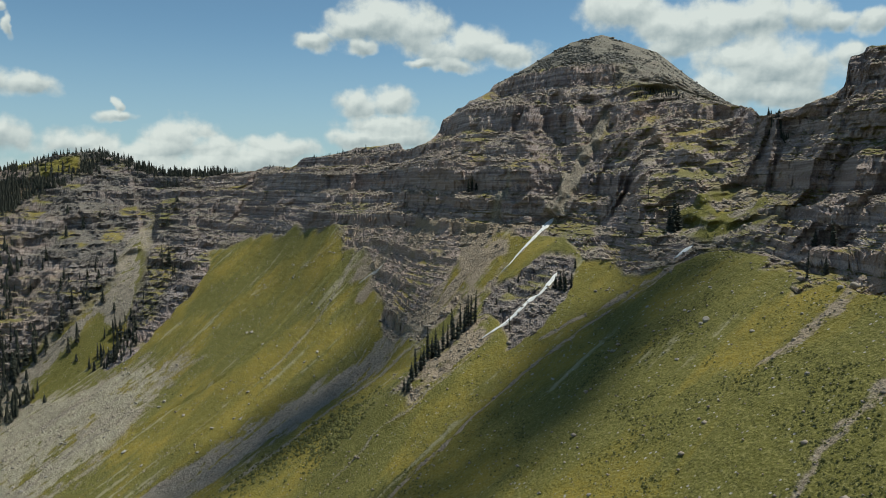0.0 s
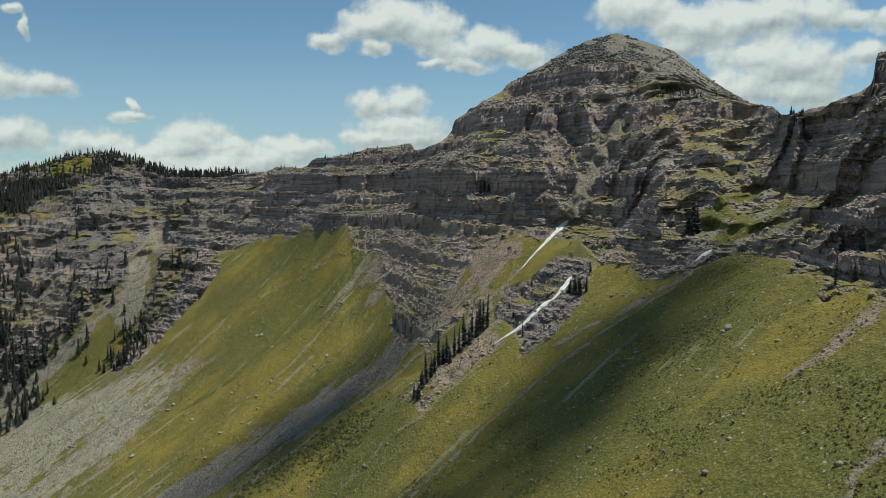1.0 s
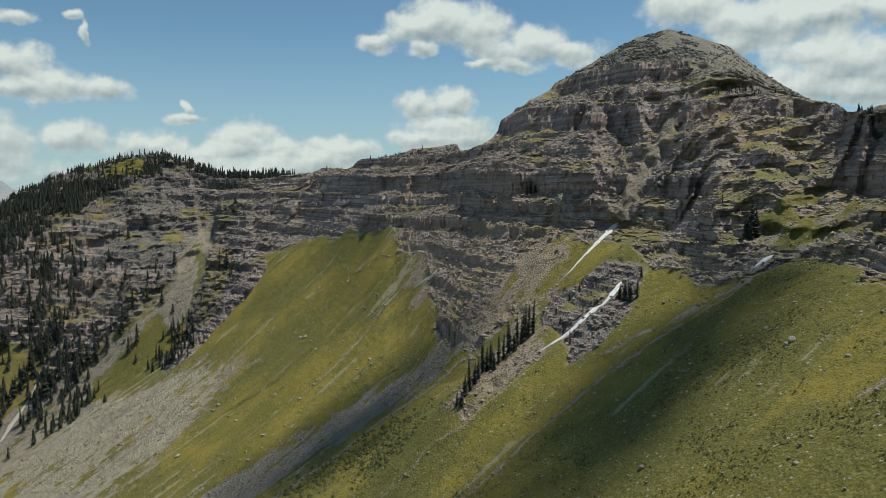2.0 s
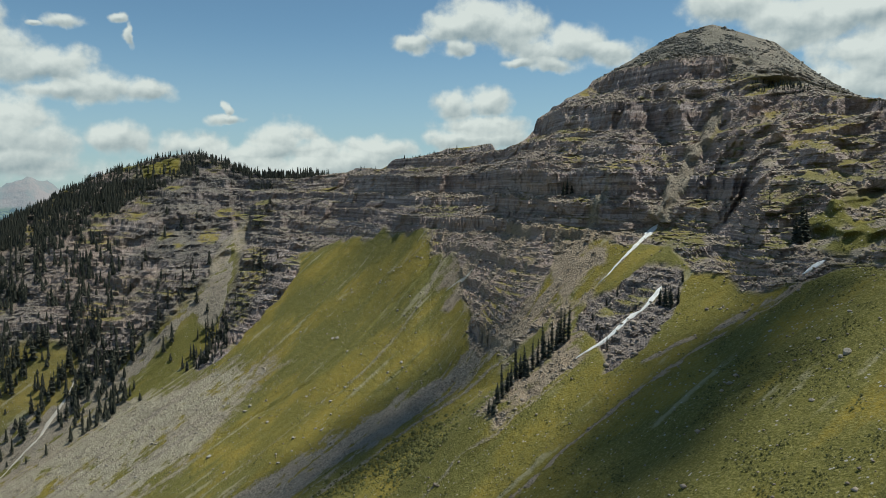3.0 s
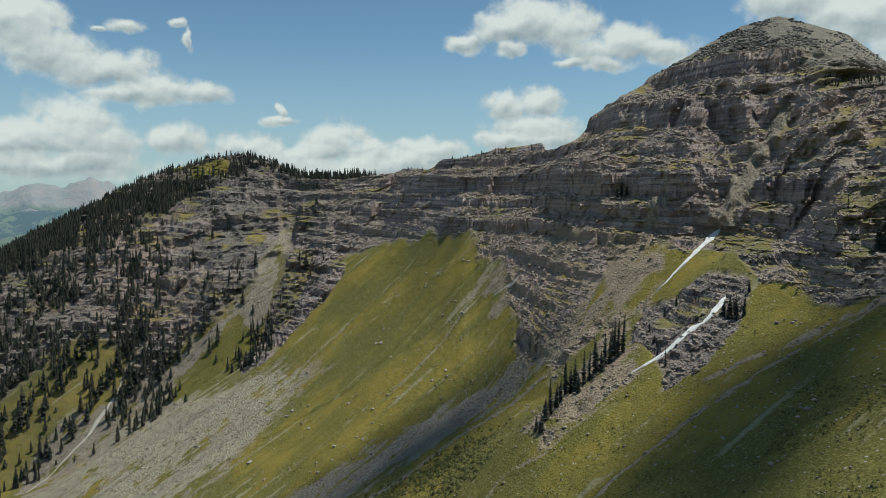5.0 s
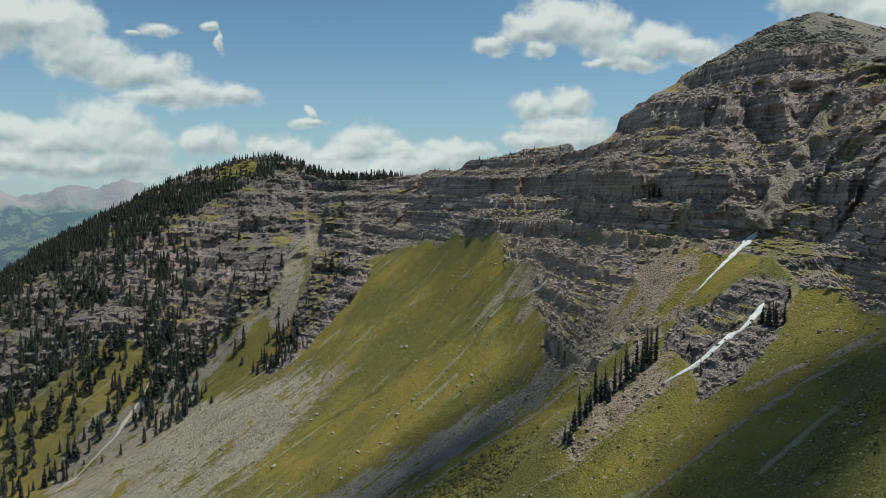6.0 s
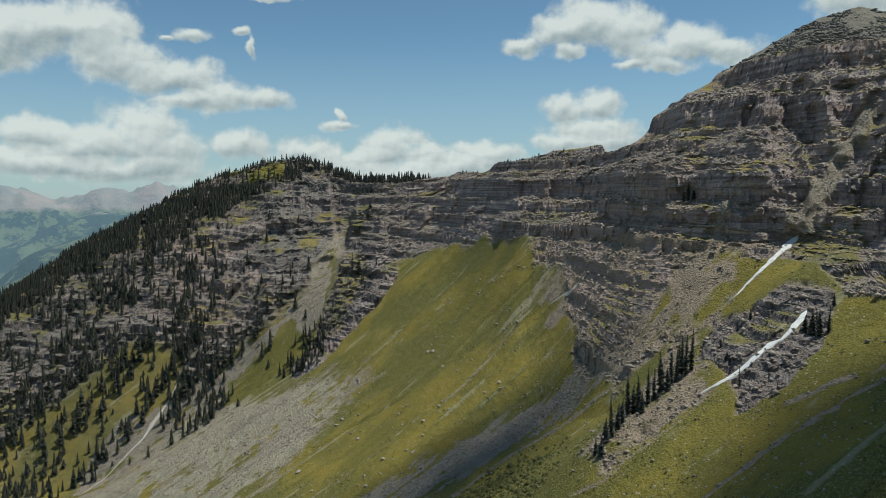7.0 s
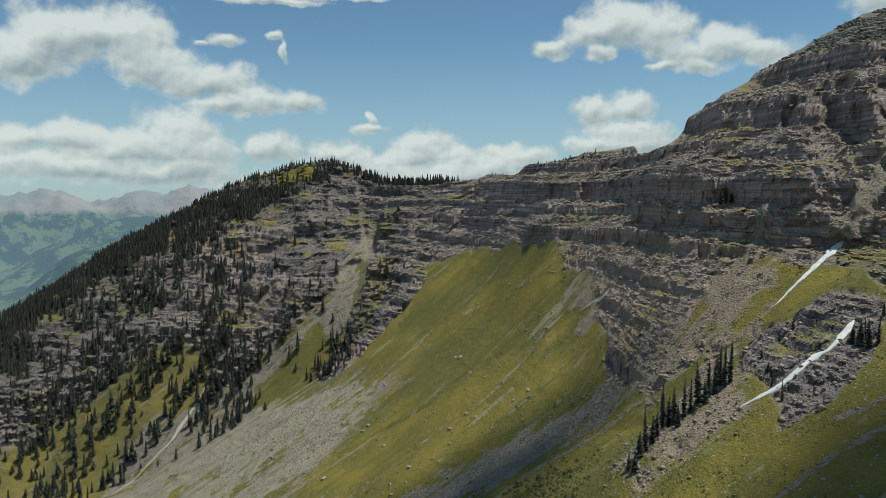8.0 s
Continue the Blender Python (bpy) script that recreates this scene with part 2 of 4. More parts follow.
# ---- the plan of the cirque: bearings in degrees from the valley's axis, distance and height in metres ----
LEDGE_WEST = [(-180, 900, -60), (-62, 800, -55), (-50, 825, 2), (-40, 810, 58), (-36, 800, 80), (-33, 780, 82), (-30, 745, 80), (-27, 740, 112),
              (-24, 745, 122), (-21, 755, 138), (-18, 750, 153), (-15, 725, 164), (-12, 642, 166), (-9, 588, 173), (-7, 566, 180), (-5, 545, 184),
              (-4, 528, 184), (-3, 510, 183), (-2, 490, 182), (-1, 473, 182)]
LEDGE_EAST = [(0, 459, 183), (3, 440, 184), (6, 430, 184), (9, 430, 183), (12, 404, 182), (15, 345, 184), (18, 325, 180), (21, 312, 178),
              (24, 295, 180), (27, 262, 177), (30, 235, 172), (38, 195, 178), (60, 150, 178), (90, 135, 178), (135, 190, 178), (180, 900, -60)]
LEDGE = LEDGE_WEST + LEDGE_EAST
RIM_WEST = [(-180, 1000, -65), (-62, 840, -50), (-50, 860, 20), (-40, 890, 112), (-36, 880, 140), (-33, 870, 158), (-30, 870, 178), (-27, 880, 205),
            (-24, 890, 212), (-21, 850, 203), (-18, 818, 200), (-15, 790, 208), (-12, 706, 211), (-9, 655, 213), (-7, 640, 215), (-5, 612, 216),
            (-4, 592, 216), (-3, 566, 217), (-2, 535, 218.5), (-1, 508, 219)]
RIM_EAST = [(0, 490, 219), (3, 462, 213), (6, 442, 211), (9, 447, 206), (12, 439, 204), (15, 375, 205), (18, 368, 206), (21, 374, 206),
            (24, 352, 203), (27, 312, 208), (30, 285, 208), (38, 245, 212), (60, 190, 210), (90, 165, 210), (135, 230, 205), (180, 1000, -65)]
RIM = RIM_WEST + RIM_EAST
SHOULDER_WEST = [(-180, 1100, -68), (-62, 860, -45), (-50, 885, 32), (-40, 925, 132), (-36, 925, 167), (-30, 915, 205), (-24, 925, 232), (-21, 872, 212),
                 (-18, 840, 208), (-15, 815, 213), (-12, 738, 215), (-9, 688, 219), (-6, 655, 223), (-4, 628, 225), (-3, 604, 225.5), (-2, 568, 227),
                 (-1, 538, 229)]
SHOULDER_EAST = [(0, 518, 230), (3, 488, 232), (6, 470, 240), (9, 496, 260), (12, 505, 264), (15, 490, 262), (18, 462, 255), (21, 452, 248),
                 (22.5, 420, 242), (24, 362, 233), (27, 335, 230), (30, 318, 235), (38, 275, 240), (60, 215, 240), (90, 190, 240), (135, 260, 235),
                 (180, 1100, -68)]
SHOULDER = SHOULDER_WEST + SHOULDER_EAST
CREST_WEST = [(-180, 1200, -70), (-62, 880, -40), (-50, 905, 42), (-46.3, 927, 77), (-43, 944, 110), (-39.7, 955, 148), (-36, 955, 180), (-33, 952, 208), (-30, 955, 229),
              (-27, 955, 245), (-25, 960, 248), (-23.3, 945, 238), (-21.5, 905, 224), (-20.5, 885, 219.5), (-18, 865, 214.5), (-15, 840, 215)]
CREST_MIDDLE = [(-14.17, 828, 219.4), (-13.54, 812, 223.9), (-11.65, 766, 224.4), (-11.02, 756, 228.7), (-9.74, 734, 231.9), (-8.02, 711, 235.3), (-7.07, 701, 237.5), (-6.81, 698, 239.5), (-5.64, 684, 239.8),
                (-4.11, 663, 242.2), (-3.33, 646, 241.7), (-3.07, 640, 236), (-2.45, 618, 235.1), (-2.28, 612, 237.6), (-1.18, 579, 240), (-0.53, 621, 247.6), (0.48, 645, 263.1), (2, 600, 272),
                (5, 614, 291), (7.6, 625, 310), (9.7, 633, 324)]
CREST_EAST = [(12, 640, 331), (14.3, 648, 323), (16, 665, 319), (18, 700, 304), (21, 760, 284), (21.6, 700, 272), (22.2, 560, 255.5), (22.7, 450, 244.8), (23.2, 385, 238.5),
              (24.24, 372, 237.8), (25.31, 360, 238.5), (26, 352, 239.5), (26.52, 347, 241.1), (27.8, 345, 244.1), (28.46, 345, 247.4), (28.55, 344, 253.8), (29.4, 344, 255.4), (29.52, 344, 257.7),
              (29.82, 344, 260.9), (30.66, 344, 261), (38, 300, 262), (60, 240, 262), (90, 215, 262), (135, 290, 255), (180, 1200, -70)]
CREST = CREST_WEST + CREST_MIDDLE + CREST_EAST
FOOT = [(-180, 700), (-62, 740), (-44, 735), (-36, 690), (-30, 685), (-24, 685), (-21, 660), (-18, 640), (-15, 580), (-12, 520), (-9, 445), (-6, 400), (-4.5, 385),
        (-3, 372), (-1, 354), (1, 350), (3, 357), (6, 360), (9, 360), (12, 345), (15, 310), (18, 300), (21, 295), (24, 275), (27, 250), (30, 222), (38, 180), (60, 135),
        (90, 120), (135, 170), (180, 700)]


def low_ground(x, y):
    """The grass and scree slopes: the flank below the cliffs on the sunward side, the great fan at the head, and the valley floor."""
    flank = 150 + 0.65 * (x - 80) + 0.06 * (y - 145)
    fan = 85 + 0.44 * (x + 140) + 0.37 * (y - 530)
    # the fan steepens towards the cliffs
    fan = fan + 38 * (np.clip(0.76 * x + 0.64 * y - 175, 0, 150) / 125) ** 1.7 * smooth(-25, -85, x) * smooth(-420, -330, x)
    k = 20.0
    both = np.logaddexp(flank / k, fan / k) * k
    # the spur with the snow gully and the clump of trees, and the foot of the middle rib
    t = np.clip(((x - 58) * -73 + (y - 372) * -52) / 8033.0, 0, 1)
    both = both + 15 * np.exp(-(((x - 58 + 73 * t) ** 2 + (y - 372 + 52 * t) ** 2) / 30.0 ** 2))
    both = both + 4 * np.exp(-(((x + 22) ** 2 + (y - 420) ** 2) / 34.0 ** 2))
    return np.logaddexp(both / 25, -75 / 25) * 25


def line(knots, az):
    table = np.array(knots, float)
    return [np.interp(az, table[:, 0], table[:, c]) for c in range(1, table.shape[1])]


def soften(values, az, degrees):
    """Rounds the corners of a plan line."""
    out = np.zeros_like(values)
    total = 0
    for k in np.linspace(-2, 2, 9):
        w = math.exp(-k * k / 2)
        out += w * np.interp(az + k * degrees, az, values)
        total += w
    return out / total


def skeleton_grid(az, counts):
    """Distance and height over bearing (columns) and row, by straight runs between the plan's lines."""
    rad = np.radians(az)
    lines = []
    foot = soften(line(FOOT, az)[0], az, 0.7)
    for u in (0.0002, 0.25):
        r = foot * u
        lines.append((r, low_ground(r * np.sin(rad), r * np.cos(rad))))
    lines.append((foot, low_ground(foot * np.sin(rad), foot * np.cos(rad))))
    for knots, w in ((LEDGE, 0.35), (RIM, 0.3), (SHOULDER, 0.35), (CREST, 0.07)):
        r, z = line(knots, az)
        lines.append((soften(r, az, w), soften(z, az, w)))
    r, z = lines[-1]
    lines.append((r + 60, z - 22))
    lines.append((r + 330, np.maximum(z - 190, -78)))
    R, Z, V = [], [], []
    for k, n in enumerate(counts):
        (r0, z0), (r1, z1) = lines[k], lines[k + 1]
        for u in np.arange(n) / n:
            rr = r0 + (r1 - r0) * u
            zz = z0 + (z1 - z0) * u
            if k <= 2:
                zz = low_ground(rr * np.sin(rad), rr * np.cos(rad))
            if k == 2:
                zz = zz + (z1 - low_ground(r1 * np.sin(rad), r1 * np.cos(rad))) * u ** (1.35 - 0.35 * smooth(-13, -10, az) * (1 - smooth(-3, 0, az)))
            R.append(rr), Z.append(zz), V.append(np.full_like(az, k + u))
    R.append(lines[-1][0]), Z.append(lines[-1][1]), V.append(np.full_like(az, float(len(counts))))
    return np.array(R), np.array(Z), np.array(V)


def mesh_from_grid(name, X, Y, Z, attributes=(), sharp=None, keep=None):
    rows, cols = X.shape
    me = bpy.data.meshes.new(name)
    i = (np.arange(rows - 1)[:, None] * cols + np.arange(cols - 1)[None, :]).ravel()
    if keep is not None:
        i = i[keep[:-1, :-1].ravel()]
    quads = np.stack([i, i + 1, i + cols + 1, i + cols], 1)
    n = len(quads)
    used, quads = np.unique(quads, return_inverse=True)
    me.vertices.add(len(used))
    me.vertices.foreach_set("co", np.stack([X, Y, Z], -1).reshape(-1, 3)[used].astype(np.float32).ravel())
    me.loops.add(n * 4)
    me.loops.foreach_set("vertex_index", quads.astype(np.int32).ravel())
    me.polygons.add(n)
    me.polygons.foreach_set("loop_start", (np.arange(n) * 4).astype(np.int32))
    flat = np.zeros(rows * cols) if sharp is None else sharp.ravel()
    me.polygons.foreach_set("use_smooth", flat[i] < 0.5)
    me.update(calc_edges=True)
    for key, values in attributes:
        me.attributes.new(key, "FLOAT", "POINT").data.foreach_set("value", values.ravel()[used].astype(np.float32))
    return me


# ---- the mountain: one sheet of ground, from the valley up the cliffs to the skyline ----
def near_polygon(x, y, poly):
    """Signed distance to a polygon in plan, positive inside."""
    p = np.array(poly, float)
    best = np.full(x.shape, 1e9)
    inside = np.zeros(x.shape, bool)
    for (ax, ay), (bx, by) in zip(p, np.roll(p, -1, 0)):
        ex, ey = bx - ax, by - ay
        t = np.clip(((x - ax) * ex + (y - ay) * ey) / (ex * ex + ey * ey), 0, 1)
        best = np.minimum(best, np.hypot(x - ax - t * ex, y - ay - t * ey))
        cross = (ay > y) != (by > y)
        with np.errstate(divide="ignore", invalid="ignore"):
            inside ^= cross & (x < ex * (y - ay) / (ey if ey else 1e-9) + ax)
    return np.where(inside, best, -best)


def strip(x, y, points, soft=0.6):
    """1 within a band along points (x, y, half width), fading at its border."""
    best = np.full(x.shape, -1e9)
    for (ax, ay, aw), (bx, by, bw) in zip(points, points[1:]):
        ex, ey = bx - ax, by - ay
        t = np.clip(((x - ax) * ex + (y - ay) * ey) / (ex * ex + ey * ey), 0, 1)
        best = np.maximum(best, aw + (bw - aw) * t - np.hypot(x - ax - t * ex, y - ay - t * ey))
    return smooth(-soft, soft, best)


def patch(x, y, poly, soft=2.0):
    return smooth(-soft, soft, near_polygon(x, y, poly))


# bands and fields in plan: rubble chutes, rock ribs, snow
CHUTE_WEST = [(-303, 752, 3), (-301, 735, 7), (-300, 712, 10), (-292, 678, 13), (-302, 656, 16), (-318, 636, 19), (-340, 618, 23), (-372, 597, 28), (-420, 560, 36)]
FAN_WEST = [(-372, 606), (-332, 612), (-300, 604), (-262, 590), (-205, 566), (-200, 525), (-214, 490), (-232, 452), (-260, 400), (-460, 480), (-428, 535), (-408, 565)]
RIB_WEST = [(-296, 712), (-271, 726), (-225, 712), (-212, 664), (-224, 640), (-247, 622), (-262, 600), (-281, 603), (-296, 624), (-282, 645), (-285, 680)]
PALE_STREAK = [(-76, 555, 1.5), (-87, 553, 2.2), (-103, 561, 2.6), (-126, 575, 2.2), (-155, 585, 1.2)]
MEADOW_TRACK = [(-73, 530, 0.9), (-82, 523, 1.0), (-105, 520, 1.1), (-125, 506, 1.2), (-148, 492, 1.3), (-185, 490, 1.4), (-206, 480, 1.2)]
MEADOW_RUBBLE = [(-177, 540, 3), (-191, 542, 5), (-214, 540, 6), (-222, 520, 6)]
PALE_EDGE = [(-62, 532, 4), (-65, 513, 4.5), (-74, 501, 5), (-86, 486, 4.5), (-101, 470, 4), (-127, 460, 3.5), (-155, 438, 3), (-178, 424, 3)]
GULLY_MID = [(6, 402, 3), (-11, 401, 8), (-34, 404, 13), (-68, 402, 14), (-98, 396, 15), (-126, 388, 17), (-160, 374, 22), (-210, 350, 28)]
GULLY_EDGE = [(30.6, 389, 1.2), (17.5, 388, 1.4), (2, 387, 1.6), (-14, 385, 1.8), (-31, 386, 2), (-53, 380, 2.2), (-75, 368, 2.5), (-110, 350, 3)]
CLUMP_EDGE = [(17, 323, 1), (10.7, 315, 1.4), (2, 309, 1.6), (-12, 301, 1.8), (-27, 298, 1.5), (-45, 292, 1.5)]
CHUTE_HIGH = [(98.4, 140.7, 2.2), (91.2, 132.9, 2.6), (83.2, 124.2, 3.4), (76.8, 115.8, 4.0), (71.2, 99, 2.5)]
RIB_MID = [(-64, 546), (-47, 526), (-14, 484), (6, 446), (9, 422), (0, 411), (-14, 413), (-26, 430), (-36, 455), (-45, 484), (-54, 520)]
CHUTE_MID = [(37, 436, 2.5), (30, 431, 3), (24, 426, 3.5), (12, 409, 4), (2, 400, 5), (-10, 398, 6)]
OUTCROP = [(24, 384), (36, 376), (52, 382), (66, 360), (60, 338), (48, 322), (37, 312), (26, 312), (27, 322), (24, 334), (18, 352)]
CLUMP_GROUND = [(17, 392), (20, 328), (5, 313), (-13, 303), (-20, 320), (-10, 350), (4, 378)]
TAN_BASE = [(96, 297, 2), (82, 300, 3), (70, 303, 3.5), (58, 307, 3), (40, 306, 1.5)]
DEBRIS_LINE = [(93, 296, 0.9), (70, 296, 1.0), (49, 291, 1.2), (21, 277, 1.3), (-1, 263, 1.5), (-19, 248, 1.7), (-45, 225, 2.0)]
CHUTE_EAST = [(128, 207, 5.0), (118, 201, 5.0), (103, 194, 4.0), (90, 190, 2.8), (76, 186, 1.6)]
CHUTE_NEAR = [(104, 152, 2.0), (92, 149, 1.7), (81, 144, 1.4), (70, 138, 0.9), (58, 131, 0.5)]
RIB_EAST = [(113, 292), (124, 286), (131, 256), (134, 222), (124, 214), (111, 214), (106, 219), (112, 232), (110, 250), (116, 262)]
SNOW_UPPER = [(64, 423, 0.94), (59, 417, 1.7), (54, 411, 1.7), (48, 404, 1.1), (43, 398, 0.7), (36, 392, 0.47), (31, 390, 0.39)]
SNOW_LOWER = [(55.4, 353, 0.7), (52.3, 348, 1.2), (48.2, 343.7, 1.2), (45.1, 340.2, 0.7), (40.8, 339.2, 1.2), (37, 335.8, 1), (33.2, 332.3, 1.2), (28.7, 329.9, 0.86), (22.7, 327.8, 0.7), (16.1, 326, 0.39)]
SNOW_LIP = [(104, 302, 0.4), (102, 301.4, 0.9), (100, 301.1, 1.2), (97.5, 300.8, 0.8), (95.5, 300.5, 0.4)]
SNOW_FAR = [(-39, 488, 0.5), (-43, 487, 0.9), (-48, 491, 0.7), (-52, 492, 0.5), (-57, 493, 0.4)]
SNOW_BROOK = [(-403, 624, 0.5), (-406, 607, 0.8), (-409, 597, 1.6), (-412, 588, 1.7), (-415, 578, 0.6), (-424, 566, 0.5), (-431, 556, 0.6), (-438, 538, 0.4)]
BROOK_BED = [(-400, 640, 3), (-403, 624, 4), (-408, 600, 4), (-416, 578, 3), (-431, 556, 4), (-440, 535, 4), (-470, 500, 5)]
GRASS_WEST = [(-600, 520), (-545, 562), (-504, 603), (-470, 634), (-441, 640), (-412, 640), (-392, 612), (-405, 585), (-425, 552), (-450, 520), (-560, 470)]
GRASS_FAN_HEAD = [(-312, 655), (-290, 650), (-286, 634), (-298, 616), (-334, 600), (-356, 604), (-334, 632)]
ROCK_FROM = [(-180, 2.6), (-62, 2.3), (-50, 2.2), (-42, 2.15), (-36, 2.2), (-33, 2.3), (-31, 2.5), (-28, 2.6), (-25, 2.75), (-22, 2.75), (-20, 2.97), (-9, 2.97), (-6, 2.7), (-4, 2.2),
             (-2, 2.25), (1, 2.5), (3, 2.8), (5, 2.8), (8, 2.75), (11, 2.25), (14, 2.3), (18, 2.6), (21, 3.0), (24, 3.0), (27, 2.9), (30, 2.75), (60, 2.7), (90, 2.7), (180, 2.6)]

COUNTS = (24, 240, 110, 130, 95, 105, 12, 8)
az = np.concatenate([np.arange(-180, -57, 3.0), np.arange(-57, -9, 0.115), np.arange(-9, -1, 0.06), np.arange(-1, 37, 0.115), np.arange(37, 181, 3.0)])
R, Z, V = skeleton_grid(az, COUNTS)
AZ = az[None, :] + 0 * R
sin_az, cos_az = np.sin(np.radians(AZ)), np.cos(np.radians(AZ))
X, Y = R * sin_az, R * cos_az

# great buttresses and gullies of the wall
wall = smooth(2.85, 3.35, V) * (1 - smooth(5.6, 6.2, V))
shade = 1 - np.abs(fractal(X / 46, Y / 46, Z / 260, 3, 5))
west_wall = smooth(-17, -23, AZ)
butt = 11.0 * west_wall * (0.5 - np.abs(fractal(X / 30, Y / 30, Z / 300, 2, 6)) * 1.6) + (shade - 0.62) * 17 + fractal(X / 15, Y / 15, Z / 34, 3, 9) * 4.6 + (3.75 + 3.8 * smooth(6, 9, AZ)) * smooth(-10, -7, AZ) * (0.5 - np.abs(fractal(X / 21, Y / 21, Z / 120, 3, 11)) * 1.5)
quiet = (1 - 0.8 * smooth(5.2, 5.8, V)) * (1 - 0.35 * smooth(-17, -23, AZ))
R = R - butt * wall * quiet
# the dark cleft above the western chute
half = np.interp(V, (3.1, 3.4, 4.2, 5.0), (0.35, 0.45, 1.05, 1.15))
R = R + 13 * smooth(half + 0.25, half - 0.15, np.abs(AZ + 21.9)) * smooth(3.05, 3.35, V) * (1 - smooth(4.2, 4.9, V))
X, Y = R * sin_az, R * cos_az
Z = Z + fractal(X / 120, Y / 120, 0, 3, 21) * 3.0 * smooth(0.2, 1.0, V) * (1 - wall)

wx = X + 3.0 * noise3(X / 13, Y / 13, 0.5, 31) + 1.6 * noise3(X / 4, Y / 4, 0.5, 32)
wy = Y + 3.0 * noise3(X / 13, Y / 13, 7.5, 33) + 1.6 * noise3(X / 4, Y / 4, 7.5, 34)
fx, fy = X + 1.1 * noise3(X / 5, Y / 5, 0.5, 35), Y + 1.1 * noise3(X / 5, Y / 5, 3.5, 36)
limit = np.interp(AZ, *np.array(ROCK_FROM).T)
rock = smooth(-0.07, 0.07, V - limit - 0.16 * fractal(wx / 30, wy / 30, 0, 3, 41))
raised = np.zeros_like(rock)
ribs = np.zeros_like(rock)
for poly, lift in ((RIB_WEST, 5.0), (RIB_MID, 0.3), (OUTCROP, 1.2), (RIB_EAST, 1.5)):
    inside = near_polygon(wx, wy, poly)
    rock = np.maximum(rock, smooth(-1.0, 1.5, inside))
    raised = np.maximum(raised, lift * smooth(-1.0, 12.0, inside))
    ribs = np.maximum(ribs, smooth(-1.0, 2.0, inside))
clump = patch(wx + 2.5 * noise3(X / 6, Y / 6, 0, 45), wy + 2.5 * noise3(X / 6, Y / 6, 5, 46), CLUMP_GROUND, 5)
rock = np.maximum(rock, clump * smooth(0.1, 0.35, noise3(X / 9, Y / 9, 0, 44)) * 0.8)

high = strip(AZ * 8 + 1.5 * noise3(X / 6, Y / 6, Z / 6, 42), V * 30 + 2 * noise3(X / 7, Y / 7, Z / 7, 43), CHUTE_HIGH, 1.5)
chutes = np.maximum(np.maximum(strip(wx, wy, CHUTE_WEST, 5), strip(wx, wy, CHUTE_MID, 3)), high)
rock *= 1 - 0.95 * chutes

# rubble
down = (X * 0.80 + Y * 0.60) / 48.0
across = (X * 0.60 - Y * 0.80)
streak = fractal(across / 4.5, down, 0, 4, 51)
scree = np.zeros_like(rock)
for band, soft in ((CHUTE_WEST, 6), (GULLY_MID, 6), (CHUTE_MID, 3), (CHUTE_EAST, 2.5), (CHUTE_NEAR, 2.0), (DEBRIS_LINE, 1.3), (TAN_BASE, 3), (BROOK_BED, 3), (PALE_STREAK, 3.5), (PALE_EDGE, 5)):
    strength = 0.5 if band in (PALE_STREAK, PALE_EDGE) else (0.75 if band in (TAN_BASE, CHUTE_NEAR) else (0.6 if band is CHUTE_EAST else 1.0))
    scree = np.maximum(scree, strength * strip(wx, wy, band, soft) * np.clip((0.70 if band is GULLY_MID else 0.92) + 0.6 * streak + 0.35 * fractal(X / 3.5, Y / 3.5, 0, 3, 60), 0, 1.1))
ragged = strip(wx + 5 * noise3(X / 20, Y / 20, 1.5, 37), wy + 5 * noise3(X / 20, Y / 20, 9.5, 38), [(px, py, half + 6) for px, py, half in GULLY_MID], 17)
scree = np.maximum(scree, ragged * (0.50 + 0.55 * streak + 0.35 * fractal(X / 5, Y / 5, 0, 3, 62)))
scree = np.maximum(scree, strip(wx, wy, GULLY_EDGE, 2) * 0.6)
scree = np.maximum(scree, strip(wx, wy, CLUMP_EDGE, 2) * 0.55)
scree = np.maximum(scree, high * 0.9)
scree = np.maximum(scree, strip(wx, wy, MEADOW_RUBBLE, 6) * 0.55)
scree = np.maximum(scree, strip(fx, fy, MEADOW_TRACK, 1.5) * 0.12)
scree = np.maximum(scree, patch(wx, wy, FAN_WEST, 40) * (0.86 + 0.20 * streak + 0.14 * fractal(across / 1.6, down * 2.2, 0, 3, 58) + 0.35 * fractal(X / 22, Y / 22, 0, 3, 59) + 0.3 * fractal(X / 4, Y / 4, 0, 3, 56)))
scree = np.maximum(scree, clump * (0.68 + 0.4 * fractal(X / 6, Y / 6, 0, 3, 47)))
scree *= 1 - patch(wx, wy, GRASS_FAN_HEAD, 4) * 0.8
west = patch(wx, wy, GRASS_WEST, 6)
rock *= 1 - west * 0.9
# a hanging basin of rubble and grass in the eastern wall
basin = smooth(15.0, 17.0, AZ) * (1 - smooth(23.5, 25.5, AZ)) * smooth(2.95, 3.1, V) * (1 - smooth(3.7, 4.05, V))
rock *= 1 - basin * smooth(-0.35, 0.25, fractal(X / 14, Y / 14, Z / 14, 3, 63))
scree = np.maximum(scree, basin * (0.30 + 0.75 * fractal(X / 9, Y / 9, Z / 9, 3, 64)))

